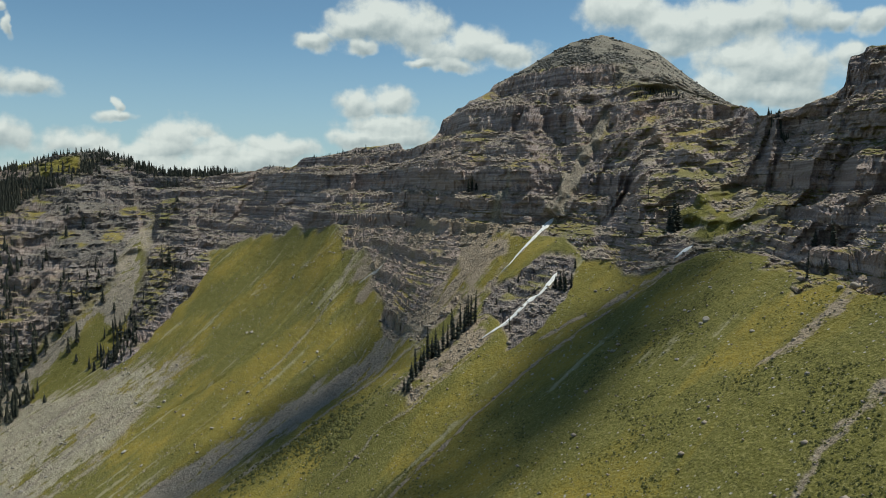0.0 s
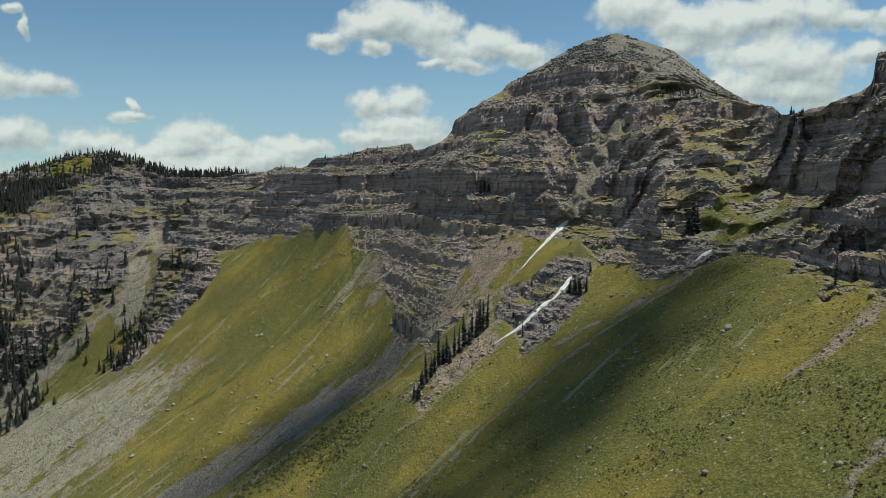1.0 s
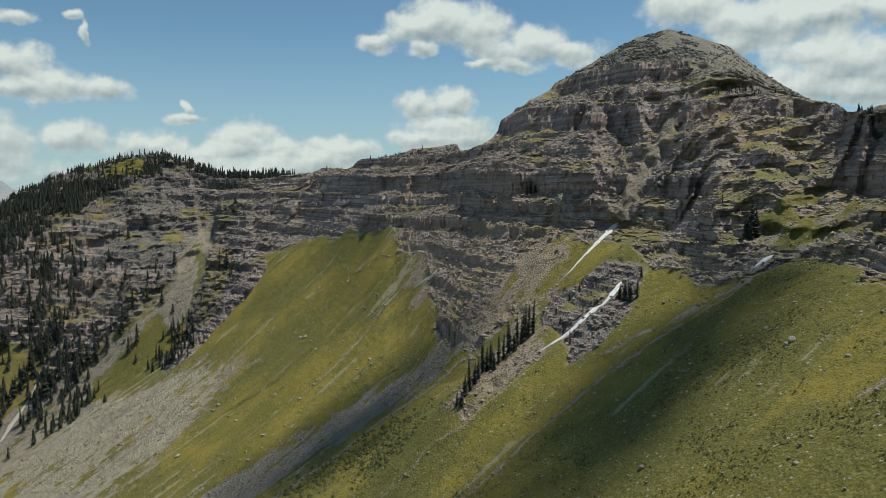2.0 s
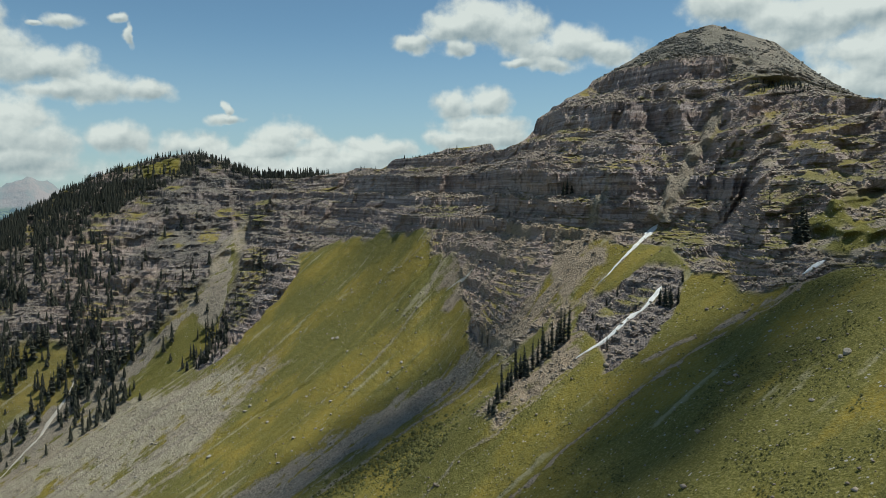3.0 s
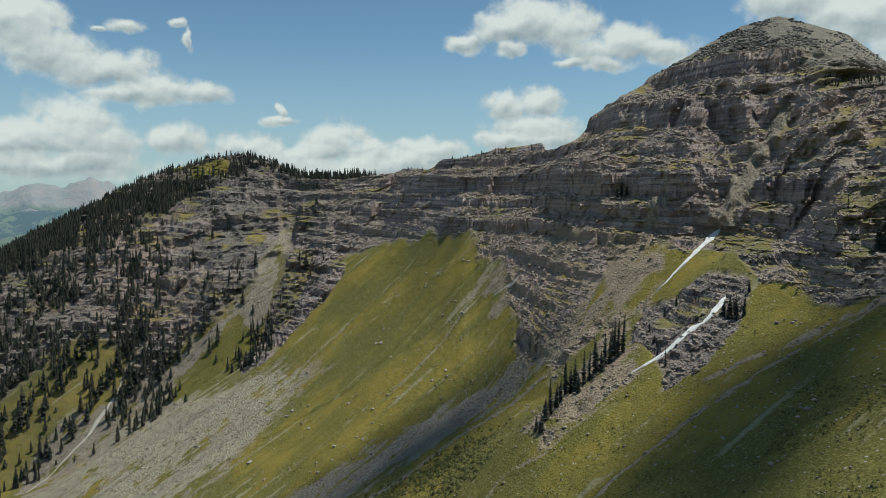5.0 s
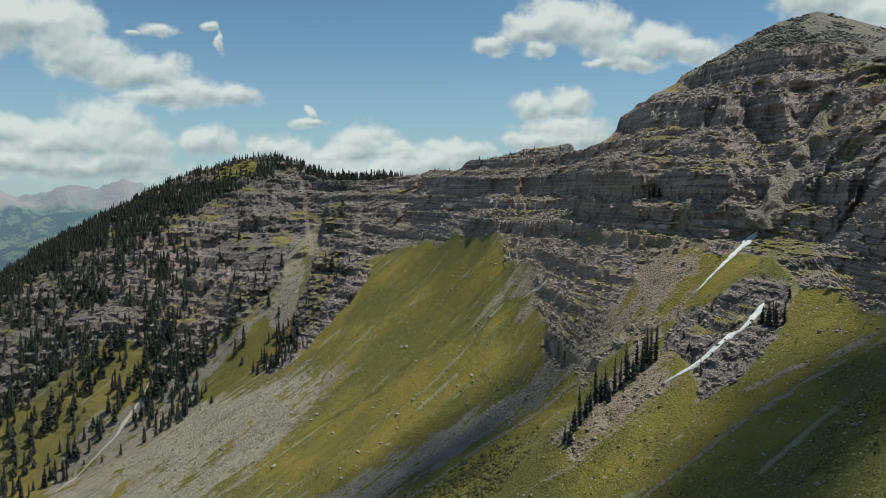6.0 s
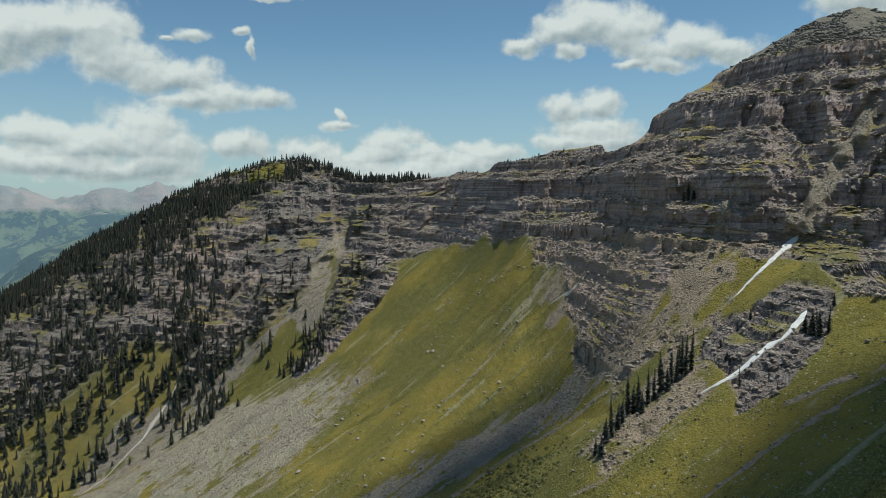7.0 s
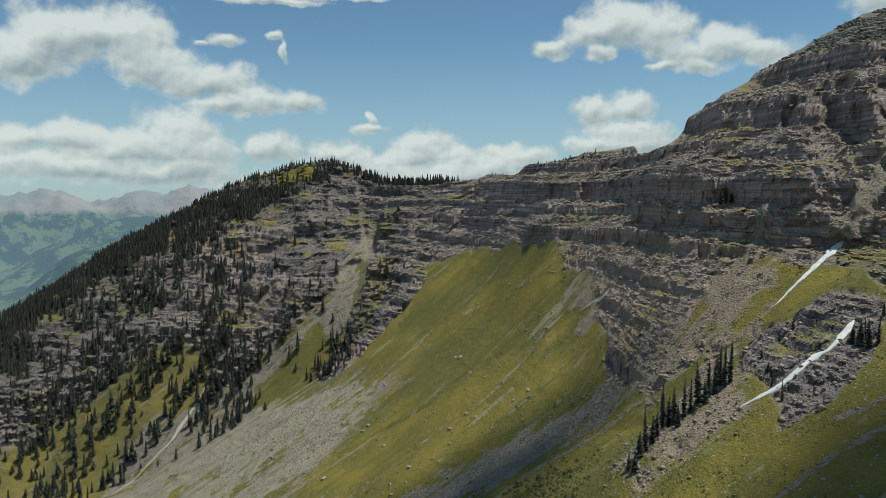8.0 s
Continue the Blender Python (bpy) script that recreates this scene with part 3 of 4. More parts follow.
apron = smooth(2.1, 2.4, V) * (1 - smooth(2.9, 3.05, V)) * smooth(-9, -6, AZ) * (1 - smooth(4, 8, AZ))
mid_rib = ribs * smooth(-10, -8, AZ) * (1 - smooth(2, 4, AZ)) * (V < 3.0)
scree *= 1 - 0.9 * ribs
scree = np.maximum(scree, mid_rib * (0.42 + 0.55 * fractal(across / 9, down * 1.5, Z / 30, 3, 55)))
scree = np.maximum(scree, apron * (1 - ribs) * (0.48 + 0.7 * fractal(X / 16, Y / 16, Z / 16, 3, 57)))

outcrop = patch(wx, wy, OUTCROP, 3)
# level beds: benches and steps wherever rock stands out
bed = Z + raised + 4.0 * noise3(X / 90, Y / 90, 0, 61) + 0.012 * X
rise_total = np.zeros_like(Z)
# the massive beds that stand as dark walls: height of the middle and thickness
BEDS = [(284, 15), (264, 5), (250, 17), (229, 6), (208.5, 13.5), (195, 8), (179, 7), (162, 8), (145, 7), (127, 8), (108, 7), (90, 7), (70, 8), (48, 7)]
level = bed + 1.2 * noise3(X / 30, Y / 30, 0, 65)
for middle, thick in BEDS:
    reach = thick * 1.0
    u = (level - middle) / reach
    a = np.abs(u)
    s = np.sign(u) * np.where(a < 0.10, a * 5.0, 0.5 + (a - 0.10) * (0.5 / 0.90))
    solid = smooth(-20, -18, AZ) * (1 - smooth(6, 9, AZ)) if middle in (208.5, 195) else (0.9 * smooth(-2, 1, AZ) * (1 - smooth(17, 20, AZ)) if middle in (250, 284) else 0.0)
    firm = np.clip(0.85 + 0.8 * noise3(X / 70, Y / 70, middle / 9.0, 66), 0.5 if middle > 240 else 0.15, 1.0) * (1 - 0.7 * outcrop)
    firm = np.maximum(firm, solid) * (1 - (0.25 + 0.45 * smooth(11, 14, AZ) * (1 - smooth(22, 25, AZ))) * smooth(6, 9, AZ) * (1 - smooth(4.7, 5.1, V)))
    rise_total += np.where(a < 1, (s - u) * reach, 0.0) * firm * (1 - 0.45 * smooth(-17, -23, AZ))
bed = bed + rise_total
for thick, share, lo, seed in ((6.3, 0.80 - 0.55 * ribs, 0.55, 72), (2.9, 0.95, 0.55, 73), (1.4, 0.6 + 0.3 * ribs, 0.4, 74)):
    local = bed + 0.30 * thick * noise3(X / (6 * thick), Y / (6 * thick), bed / (3 * thick), seed)
    p = local / thick
    frac = p - np.floor(p)
    step = np.floor(p) + smooth(lo, 1.0, frac)
    vary = np.clip(0.75 + 0.7 * noise3(X / (5 * thick), Y / (5 * thick), np.floor(p), seed + 5), 0, 1.15)
    rise_total += (step - p) * thick * share * vary * (0.75 + 0.25 * ribs) * (1 - 0.25 * smooth(6, 9, AZ) * (1 - smooth(4.7, 5.1, V)))
gully_snow = np.zeros_like(rock)
for band in (SNOW_UPPER, SNOW_LOWER, SNOW_LIP, SNOW_FAR):
    gully_snow = np.maximum(gully_snow, strip(X, Y, [(px, py, half + 1.2) for px, py, half in band], 1.5))
bench = rock * (1 - 0.35 * mid_rib) * (1 - 0.85 * gully_snow) * (1 - 0.75 * np.maximum(smooth(292, 299, Z), smooth(5.85, 5.95, V)) * smooth(1, 4, AZ) * (1 - smooth(21.5, 22.5, AZ))) * (0.75 + 0.25 * np.maximum(np.maximum(smooth(2.85, 3.05, V), smooth(-17, -20, AZ)), ribs)) * (1 - smooth(4.85, 5.0, V) * smooth(13, 15, AZ) * (1 - smooth(22.5, 23.5, AZ))) * (1 - smooth(5.97, 6.1, V)) * (1 - 0.85 * smooth(5.0, 5.25, V) * smooth(12.5, 14.5, AZ) * (1 - smooth(21.5, 22.5, AZ)))
Z = Z + raised * 1.0 + rise_total * bench
# broken blocks
ox, oy = sin_az, cos_az
block = hash3(np.floor(wx / 2.6), np.floor(wy / 2.6), np.floor(bed / 1.7), 81) * 0.65 + hash3(np.floor(wx / 6.5), np.floor(wy / 6.5), np.floor(bed / 4.1), 82) * 1.1
block = block + 1.8 * noise3(wx / 16, wy / 16, np.floor(bed / 6.3) * 7.3, 84) + 1.3 * noise3(wx / 4.5, wy / 4.5, np.floor(bed / 2.9) * 7.3, 85)
crack = fractal(X / 3.4, Y / 3.4, Z / 3.4, 3, 83) * 1.1
out = (1 - 0.6 * mid_rib) * (1 - 0.45 * outcrop) * (block * (1 + 0.6 * (1 - smooth(2.9, 3.1, V))) + crack) * np.maximum(bench, 0.8 * smooth(5.9, 6.0, V) * (1 - smooth(6.5, 7.0, V)) * (1 - smooth(1, 4, AZ) * (1 - smooth(22, 23, AZ))))
side = ribs * smooth(-10, -8, AZ) * (1 - smooth(-1, 1, AZ))
X, Y = X - (ox * (1 - side) + 0.8 * side) * out, Y - (oy * (1 - side) + 0.6 * side) * out
Z = Z + fractal(X / 7.5, Y / 7.5, 0, 2, 91) * 0.55 * scree * smooth(1.0, 1.2, V)
Z = Z + (0.30 * streak + 0.22 * fractal(X / 2.2, Y / 2.2, 0, 2, 93)) * (1 - rock) * smooth(1.0, 1.3, V)
Z = Z - 2.2 * strip(wx, wy, GULLY_MID, 10) - 1.2 * strip(wx, wy, CHUTE_WEST, 8) - 2.2 * strip(fx, fy, MEADOW_TRACK, 1.5)

# slope of the finished ground decides where rubble and grass lie on the ledges
def steepness(x, y, z):
    ax, ay, az_ = np.gradient(x, axis=0), np.gradient(y, axis=0), np.gradient(z, axis=0)
    bx, by, bz = np.gradient(x, axis=1), np.gradient(y, axis=1), np.gradient(z, axis=1)
    nx, ny, nz = ay * bz - az_ * by, az_ * bx - ax * bz, ax * by - ay * bx
    return np.abs(nz) / (np.sqrt(nx * nx + ny * ny + nz * nz) + 1e-9)


flatness = steepness(X, Y, Z)
ledge = rock * smooth(0.62, 0.85, flatness)
east = smooth(7, 11, AZ) * (1 - smooth(4.6, 5.0, V))
green = ledge * smooth(0.05, 0.35, noise3(X / 22, Y / 22, Z / 22, 95) + 0.38 * east - 0.22 * smooth(-18, -16, AZ) * (1 - smooth(7, 10, AZ)) + 0.08 * smooth(-22, -26, AZ) * smooth(5.0, 5.4, V) - 0.12 * smooth(-22, -26, AZ) * (1 - smooth(5.0, 5.4, V)))
scree = np.maximum(scree, ledge * (0.8 - 0.35 * smooth(-17, -23, AZ)) * (1 - 0.6 * ribs))
scree *= 1 - green * 0.9
rock *= 1 - green * 0.9
summit = np.maximum(np.maximum(smooth(289, 297, Z), smooth(5.88, 5.95, V)), smooth(5.0, 5.25, V) * smooth(12.5, 14.5, AZ)) * (1 - smooth(21.5, 22.5, AZ)) * smooth(3, 8, AZ)
scree = np.maximum(scree, summit * 0.8)
rock *= 1 - 0.9 * summit
hill = smooth(5.1, 5.5, V) * smooth(-24.0, -26.5, AZ) * (1 - smooth(-44, -46, AZ)) * smooth(0.05, 0.35, noise3(X / 40, Y / 40, 0, 96))
hill = np.maximum(hill, smooth(1.5, 1.1, np.abs(AZ + 27.5)) * smooth(5.0, 5.15, V) * (1 - smooth(5.75, 5.9, V)))
scree *= 1 - hill
rock *= 1 - hill
snow = np.zeros_like(rock)
for band in (SNOW_UPPER, SNOW_LOWER, SNOW_LIP, SNOW_FAR, SNOW_BROOK):
    snow = np.maximum(snow, strip(fx, fy, band, 0.8))
scree = np.maximum(scree, snow * 0.8)
warm = np.clip(smooth(-26, -30, AZ) * smooth(-41, -37, AZ) * smooth(2.6, 3.2, V) * (0.75 + noise3(X / 35, Y / 35, Z / 20, 97)) + 0.7 * strip(wx, wy, TAN_BASE, 6)
               + 0.9 * apron + 0.6 * ribs * smooth(-11, -8, AZ) * (1 - smooth(-1, 1, AZ)) + 0.45 * rock * smooth(-10, -6, AZ) * (0.5 + noise3(X / 40, Y / 40, Z / 12, 104))
               + 0.95 * clump + 0.8 * strip(wx, wy, DEBRIS_LINE, 1.5) + 0.8 * strip(wx, wy, CHUTE_EAST, 2.5) + 0.8 * strip(wx, wy, CHUTE_NEAR, 2.0) + 0.15 * summit * smooth(12, 15, AZ) + patch(wx, wy, FAN_WEST, 20) * (0.45 + 0.5 * streak), 0, 1)
lush = np.clip(0.5 + 0.9 * fractal(X / 34, Y / 34, 0, 2, 98) + 0.5 * smooth(190, 150, R) + 0.35 * streak, 0, 1)
pale = np.clip(0.8 * streak * smooth(-0.3, 0.4, noise3(X / 25, Y / 25, 0, 100)) - 0.12 + 0.5 * fractal(across / 1.3, down * 1.5, 0, 2, 107) * smooth(330, 420, R) + 0.25 * fractal(X / 3, Y / 3, 0, 3, 99) + 0.55 * strip(wx, wy, PALE_STREAK, 10) + 0.5 * strip(wx, wy, PALE_EDGE, 10), 0, 1) * smooth(150, 260, R)
# where stone and rubble turn darker: western face, summit slopes, outcrop
dark_tone = np.clip(0.55 * outcrop + 1.3 * summit * (1 - 0.3 * smooth(13, 16, AZ)) * (0.8 + 0.5 * fractal(X / 20, Y / 20, Z / 20, 2, 108)) + smooth(-16, -22, AZ) * (0.85 + 0.6 * fractal(X / 26, Y / 26, Z / 14, 3, 106)) * (1 - 0.55 * smooth(-27, -30, AZ) * smooth(-37, -34, AZ)) * (1 - chutes) * smooth(2.0, 2.4, V), 0, 1)
silt = patch(wx, wy, FAN_WEST, 30) * (0.8 + 0.5 * streak)
snow *= 1 - smooth(2.97, 3.03, V)
for array in (R, X, Y, Z, scree, rock):
    array[:, -1] = array[:, 0]
X[:, -1], Y[:, -1] = X[:, 0], Y[:, 0]

ground_mat = ground_material()
row_class = np.where(V < 3, 0, np.where(AZ < -21, 1, np.where(AZ > 22.2, 2, np.where((V >= 5) & (AZ > -0.5), 3, 4))))
for number, name, label, category in ((0, "ground", "steep grass slopes with grey scree chutes and rock outcrops", "ground"),
                                      (1, "ridge", "layered grey-tan rock face of the wooded ridge", "cliff"),
                                      (2, "rock_spur", "dark stepped cliff and crag above the grass slope", "cliff"),
                                      (3, "mountain_peak", "rounded grey-brown scree summit with dark rock bands", "mountain"),
                                      (4, "cliff_wall", "long grey-brown cliff wall of level rock beds", "cliff")):
    piece = new(name, mesh_from_grid(name, X, Y, Z, (("rock", rock), ("scree", scree), ("warm", warm), ("lush", lush), ("pale", pale), ("dark_tone", dark_tone), ("silt", silt)), rock * (1 - scree), row_class == number))
    piece.data.materials.append(ground_mat)
    tagged(piece, label, category, kind="structure")


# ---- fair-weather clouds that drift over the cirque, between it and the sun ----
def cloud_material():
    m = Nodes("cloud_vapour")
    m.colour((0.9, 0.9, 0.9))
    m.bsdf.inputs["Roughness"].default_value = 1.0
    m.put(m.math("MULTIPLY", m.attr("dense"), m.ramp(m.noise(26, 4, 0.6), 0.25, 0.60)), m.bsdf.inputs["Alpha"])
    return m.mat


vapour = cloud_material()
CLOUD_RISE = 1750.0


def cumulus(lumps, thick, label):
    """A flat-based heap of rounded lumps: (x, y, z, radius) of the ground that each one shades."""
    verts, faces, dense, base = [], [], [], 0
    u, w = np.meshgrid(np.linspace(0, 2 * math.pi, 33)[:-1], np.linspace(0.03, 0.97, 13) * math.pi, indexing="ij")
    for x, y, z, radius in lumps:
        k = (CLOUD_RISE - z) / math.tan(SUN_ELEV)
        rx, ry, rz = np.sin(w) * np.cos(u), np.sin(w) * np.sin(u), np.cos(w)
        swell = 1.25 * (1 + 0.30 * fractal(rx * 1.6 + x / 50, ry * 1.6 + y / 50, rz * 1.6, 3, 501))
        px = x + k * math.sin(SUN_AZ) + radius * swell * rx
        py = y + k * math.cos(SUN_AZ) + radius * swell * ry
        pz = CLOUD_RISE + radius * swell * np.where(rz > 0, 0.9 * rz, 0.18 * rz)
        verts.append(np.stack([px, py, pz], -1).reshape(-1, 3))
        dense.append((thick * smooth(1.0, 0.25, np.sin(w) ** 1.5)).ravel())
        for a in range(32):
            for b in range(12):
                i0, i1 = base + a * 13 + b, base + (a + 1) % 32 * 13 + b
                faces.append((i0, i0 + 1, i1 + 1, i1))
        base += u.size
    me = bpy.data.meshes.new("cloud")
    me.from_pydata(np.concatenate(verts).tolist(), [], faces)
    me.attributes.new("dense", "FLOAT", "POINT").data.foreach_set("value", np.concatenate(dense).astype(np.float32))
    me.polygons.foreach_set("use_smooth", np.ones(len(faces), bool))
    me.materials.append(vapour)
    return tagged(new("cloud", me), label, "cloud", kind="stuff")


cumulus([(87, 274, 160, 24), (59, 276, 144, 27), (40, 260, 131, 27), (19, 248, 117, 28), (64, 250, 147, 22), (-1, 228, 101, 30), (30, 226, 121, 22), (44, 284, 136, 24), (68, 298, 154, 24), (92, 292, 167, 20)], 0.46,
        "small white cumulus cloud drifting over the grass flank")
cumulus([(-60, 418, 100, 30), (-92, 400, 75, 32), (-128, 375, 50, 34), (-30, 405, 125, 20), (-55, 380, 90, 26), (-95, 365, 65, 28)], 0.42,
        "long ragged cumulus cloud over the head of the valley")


# ---- the distance: a valley and mountain ranges beyond the ridge, made hazy by emission ----
def far_material():
    m = Nodes("glow_hazed_distance")
    bare = m.attr("bare")
    base = m.mix(m.ramp(m.noise(150, 6, 0.75), 0.46, 0.52), (0.095, 0.115, 0.060), (0.022, 0.036, 0.030))
    base = m.mix(m.ramp(m.math("ADD", bare, m.math("MULTIPLY", m.math("SUBTRACT", m.noise(120, 5, 0.7), 0.5), 0.9)), 0.35, 0.7), base, m.mix(m.ramp(m.noise(300, 5, 0.7), 0.4, 0.6), (0.26, 0.20, 0.17), (0.17, 0.17, 0.15)))
    m.colour(base)
    # blue emission stands in for hazy air, stronger with distance
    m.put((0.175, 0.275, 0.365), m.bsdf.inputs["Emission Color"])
    m.put(m.math("MULTIPLY", m.attr("haze_glow"), 0.46), m.bsdf.inputs["Emission Strength"])
    m.bump(m.noise(90, 6, 0.7), 30, 0.6)
    return m.mat


faz = np.concatenate([np.arange(-180, -70, 4.0), np.arange(-70, 0, 0.3), np.arange(0, 181, 4.0)])
fr = np.concatenate([np.linspace(900, 2000, 14), np.linspace(2080, 4860, 70)])
FR, FA = np.meshgrid(fr, faz, indexing="ij")
FX, FY = FR * np.sin(np.radians(FA)), FR * np.cos(np.radians(FA))
FZ = -120 - 90 * smooth(1000, 2200, FR) + 22 * fractal(FX / 400, FY / 400, 0, 4, 201)
FZ += 255 * np.exp(-((FR - 3050) / 420) ** 2) * smooth(-49, -44, FA) * (0.8 + 0.35 * noise3(FX / 500, FY / 500, 0, 202))
ridge = 1 - np.abs(fractal(FX / 620, FY / 620, 0, 5, 203))
FZ += 330 * smooth(3400, 4000, FR) * (0.55 + 0.45 * ridge) * smooth(-52, -40, FA) * (1 - smooth(4050, 4300, FR))
FZ += smooth(4150, 4650, FR) * (425 + 85 * (ridge - 0.5) + 34 * noise3(FA / 1.6, FR / 300, 0, 205) + 20 * noise3(FA / 0.6, FR / 200, 0, 206))
# strength of the added blue glow, rising with distance
haze_glow = 0.35 + 0.65 * smooth(1500, 4400, FR)
bare = smooth(40, 190, FZ)
far = new("backdrop", mesh_from_grid("backdrop", FX, FY, FZ, (("haze_glow", haze_glow), ("bare", bare))))
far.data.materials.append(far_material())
tagged(far, "green valley and bare mountain ranges far off, with a blue hazy glow added", "mountains", kind="structure")


# ---- standing on the ground ----
RH = np.hypot(X, Y)


def ground_at(x, y):
    """Height of the finished ground."""
    a, r = math.degrees(math.atan2(x, y)), math.hypot(x, y)
    j = int(np.argmin(np.abs(az - a)))
    column = np.maximum.accumulate(RH[:, j])
    return float(np.interp(r, column, Z[:, j]))


def part(name, bm, material, parent, label=""):
    me = bpy.data.meshes.new(name)
    bm.to_mesh(me)
    bm.free()
    me.materials.append(material)
    ob = new(name, me)
    ob.parent = parent
    if label:
        tagged(ob, label)
    return ob


# ---- old snow in the gullies ----
snow_mat, dirty_snow = snow_material(), snow_material(0.7)


def snow_patch(band, label, dirty=False):
    """A bank of snow along points (x, y, half width), domed and thinning to its edges."""
    pts = np.array(band, float)
    run = np.concatenate([[0], np.cumsum(np.hypot(*np.diff(pts[:, :2], axis=0).T))])
    n = max(8, int(run[-1] / 0.8))
    f = np.linspace(0, run[-1], n)
    cx, cy, half = (np.interp(f, run, pts[:, k]) for k in range(3))
    tx, ty = np.gradient(cx), np.gradient(cy)
    length = np.hypot(tx, ty)
    sx, sy = -ty / length, tx / length
    across = np.linspace(-1, 1, 11)
    wide = half * 0.85 * (1 + 0.5 * noise3(f / 3.0, 0, 0, 401)) * np.clip(np.minimum(f, run[-1] - f) / 2.5, 0.15, 1)
    gx = cx[:, None] + sx[:, None] * across * wide[:, None] + 0.5 * noise3(f / 4.0, 0, 0, 402)[:, None]
    gy = cy[:, None] + sy[:, None] * across * wide[:, None]
    gz = np.array([[ground_at(px, py) for px, py in zip(rx, ry)] for rx, ry in zip(gx, gy)])
    for _ in range(3):
        smoother = gz.copy()
        smoother[1:-1] = (gz[:-2] + gz[2:]) / 2
        gz = np.maximum(gz, smoother) * 0.5 + smoother * 0.5
    gz = gz + (0.22 + 0.14 * half[:, None]) * (1 - across ** 2) ** 0.5 - 0.25 * (np.abs(across) > 0.99)
    me = mesh_from_grid("snow_patch", gx, gy, gz)
    me.materials.append(dirty_snow if dirty else snow_mat)
    return tagged(new("snow_patch", me), label, "snow", "old snow patches")


snow_patch(SNOW_UPPER, "long tapering snow patch in a stony gully")
snow_patch(SNOW_LOWER, "winding strip of old snow across rock ledges")
snow_patch(SNOW_LIP, "small snow remnant below the cliff")
snow_patch(SNOW_FAR, "small white snow remnant at the foot of the rocks", True)
snow_patch(SNOW_BROOK, "thin dirty snow strip along a stream bed", True)


# ---- spruces ----
def needle_material():
    m = Nodes("spruce_needles")
    info = m.n.new("ShaderNodeObjectInfo").outputs["Random"]
    base = m.mix(m.ramp(m.noise(0.9, 4, 0.7), 0.35, 0.7), (0.032, 0.038, 0.030), (0.074, 0.079, 0.058))
    base = m.mix(m.math("MULTIPLY", info, 0.35), base, (0.054, 0.050, 0.040))
    m.colour(base)
    m.bsdf.inputs["Roughness"].default_value = 0.8
    return m.mat


def bark_material():
    m = Nodes("spruce_bark")
    m.colour(m.mix(m.noise(0.3, 4, 0.7, (1, 1, 0.2)), (0.055, 0.042, 0.033), (0.13, 0.105, 0.085)))
    m.bump(m.noise(0.12, 4), 0.03)
    return m.mat


needles, bark = needle_material(), bark_material()


def trunk_mesh(rng, height):
    bm = bmesh.new()
    rings = []
    for k in range(6):
        f = k / 5
        r = 0.021 * height * (1 - f) ** 0.9 + 0.012
        ring = [bm.verts.new((r * math.cos(a) + 0.05 * f * math.sin(3 * f), r * math.sin(a), -0.6 + (height * 0.98 + 0.6) * f)) for a in np.arange(6) * math.pi / 3]
        rings.append(ring)
    for lo, hi in zip(rings, rings[1:]):
        for k in range(6):
            bm.faces.new((lo[k], lo[(k + 1) % 6], hi[(k + 1) % 6], hi[k]))
    return bm


def crown_mesh(rng, height, width, tiers, spare=0.0, plain=False):
    """Tiers of drooping boughs, each a bent, ragged spray of twigs."""
    bm = bmesh.new()
    if plain:
        # a ragged skirt of twigs for each tier
        for k in range(tiers):
            f = k / tiers
            z, reach = height * (0.05 + 0.90 * f), width * (1 - f) ** 0.8 * rng.uniform(0.8, 1.15) + 0.15
            peak = bm.verts.new((0, 0, min(height, z + height * 1.9 / tiers)))
            turn = rng.random() * 6.28
            ring = []
            for b in range(8):
                a, r = turn + b * 0.7854, reach * (rng.uniform(0.9, 1.2) if b % 2 else rng.uniform(0.45, 0.7))
                ring.append(bm.verts.new((r * math.cos(a), r * math.sin(a), z + (-0.25 if b % 2 else 0.25) * reach * rng.uniform(0.5, 1.2))))
            for b in range(8):
                bm.faces.new((ring[b], ring[(b + 1) % 8], peak))
        return bm
    for k in range(tiers):
        f = k / (tiers - 1)
        z = height * (0.07 + 0.91 * f ** 0.92)
        reach = width * (1 - f) ** 0.7 * (0.6 + 0.55 * rng.random()) + 0.12
        count = 8 if f < 0.7 else 6
        turn = rng.random() * 6.28
        for b in range(count):
            if rng.random() < spare + 0.10:
                continue
            a = turn + b * 6.2832 / count + rng.uniform(-0.25, 0.25)
            length = reach * rng.uniform(0.6, 1.25)
            droop = rng.uniform(0.25, 0.6)
            wide = 0.40 * length + 0.16
            ca, sa = math.cos(a), math.sin(a)

            def at(along, side, drop):
                return bm.verts.new((ca * along - sa * side, sa * along + ca * side, z - drop))
            root = at(0.0, 0.0, -0.12)
            left, right = at(0.55 * length, wide, droop * 0.62 * length + 0.12), at(0.55 * length, -wide, droop * 0.62 * length + 0.12)
            mid = at(0.5 * length, 0.0, droop * 0.32 * length)
            tip = at(length, rng.uniform(-0.1, 0.1), droop * length)
            bm.faces.new((root, left, mid)), bm.faces.new((root, mid, right))
            bm.faces.new((mid, left, tip)), bm.faces.new((mid, tip, right))
            under = at(0.45 * length, 0.0, droop * 0.75 * length + 0.35)
            bm.faces.new((root, under, left)), bm.faces.new((under, tip, left))
            bm.faces.new((root, right, under)), bm.faces.new((under, right, tip))
    top = bm.verts.new((0, 0, height * 1.03))
    ring = [bm.verts.new((0.16 * math.cos(a), 0.16 * math.sin(a), height * 0.93)) for a in (0, 2.1, 4.2)]
    for k in range(3):
        bm.faces.new((ring[k], ring[(k + 1) % 3], top))
    return bm


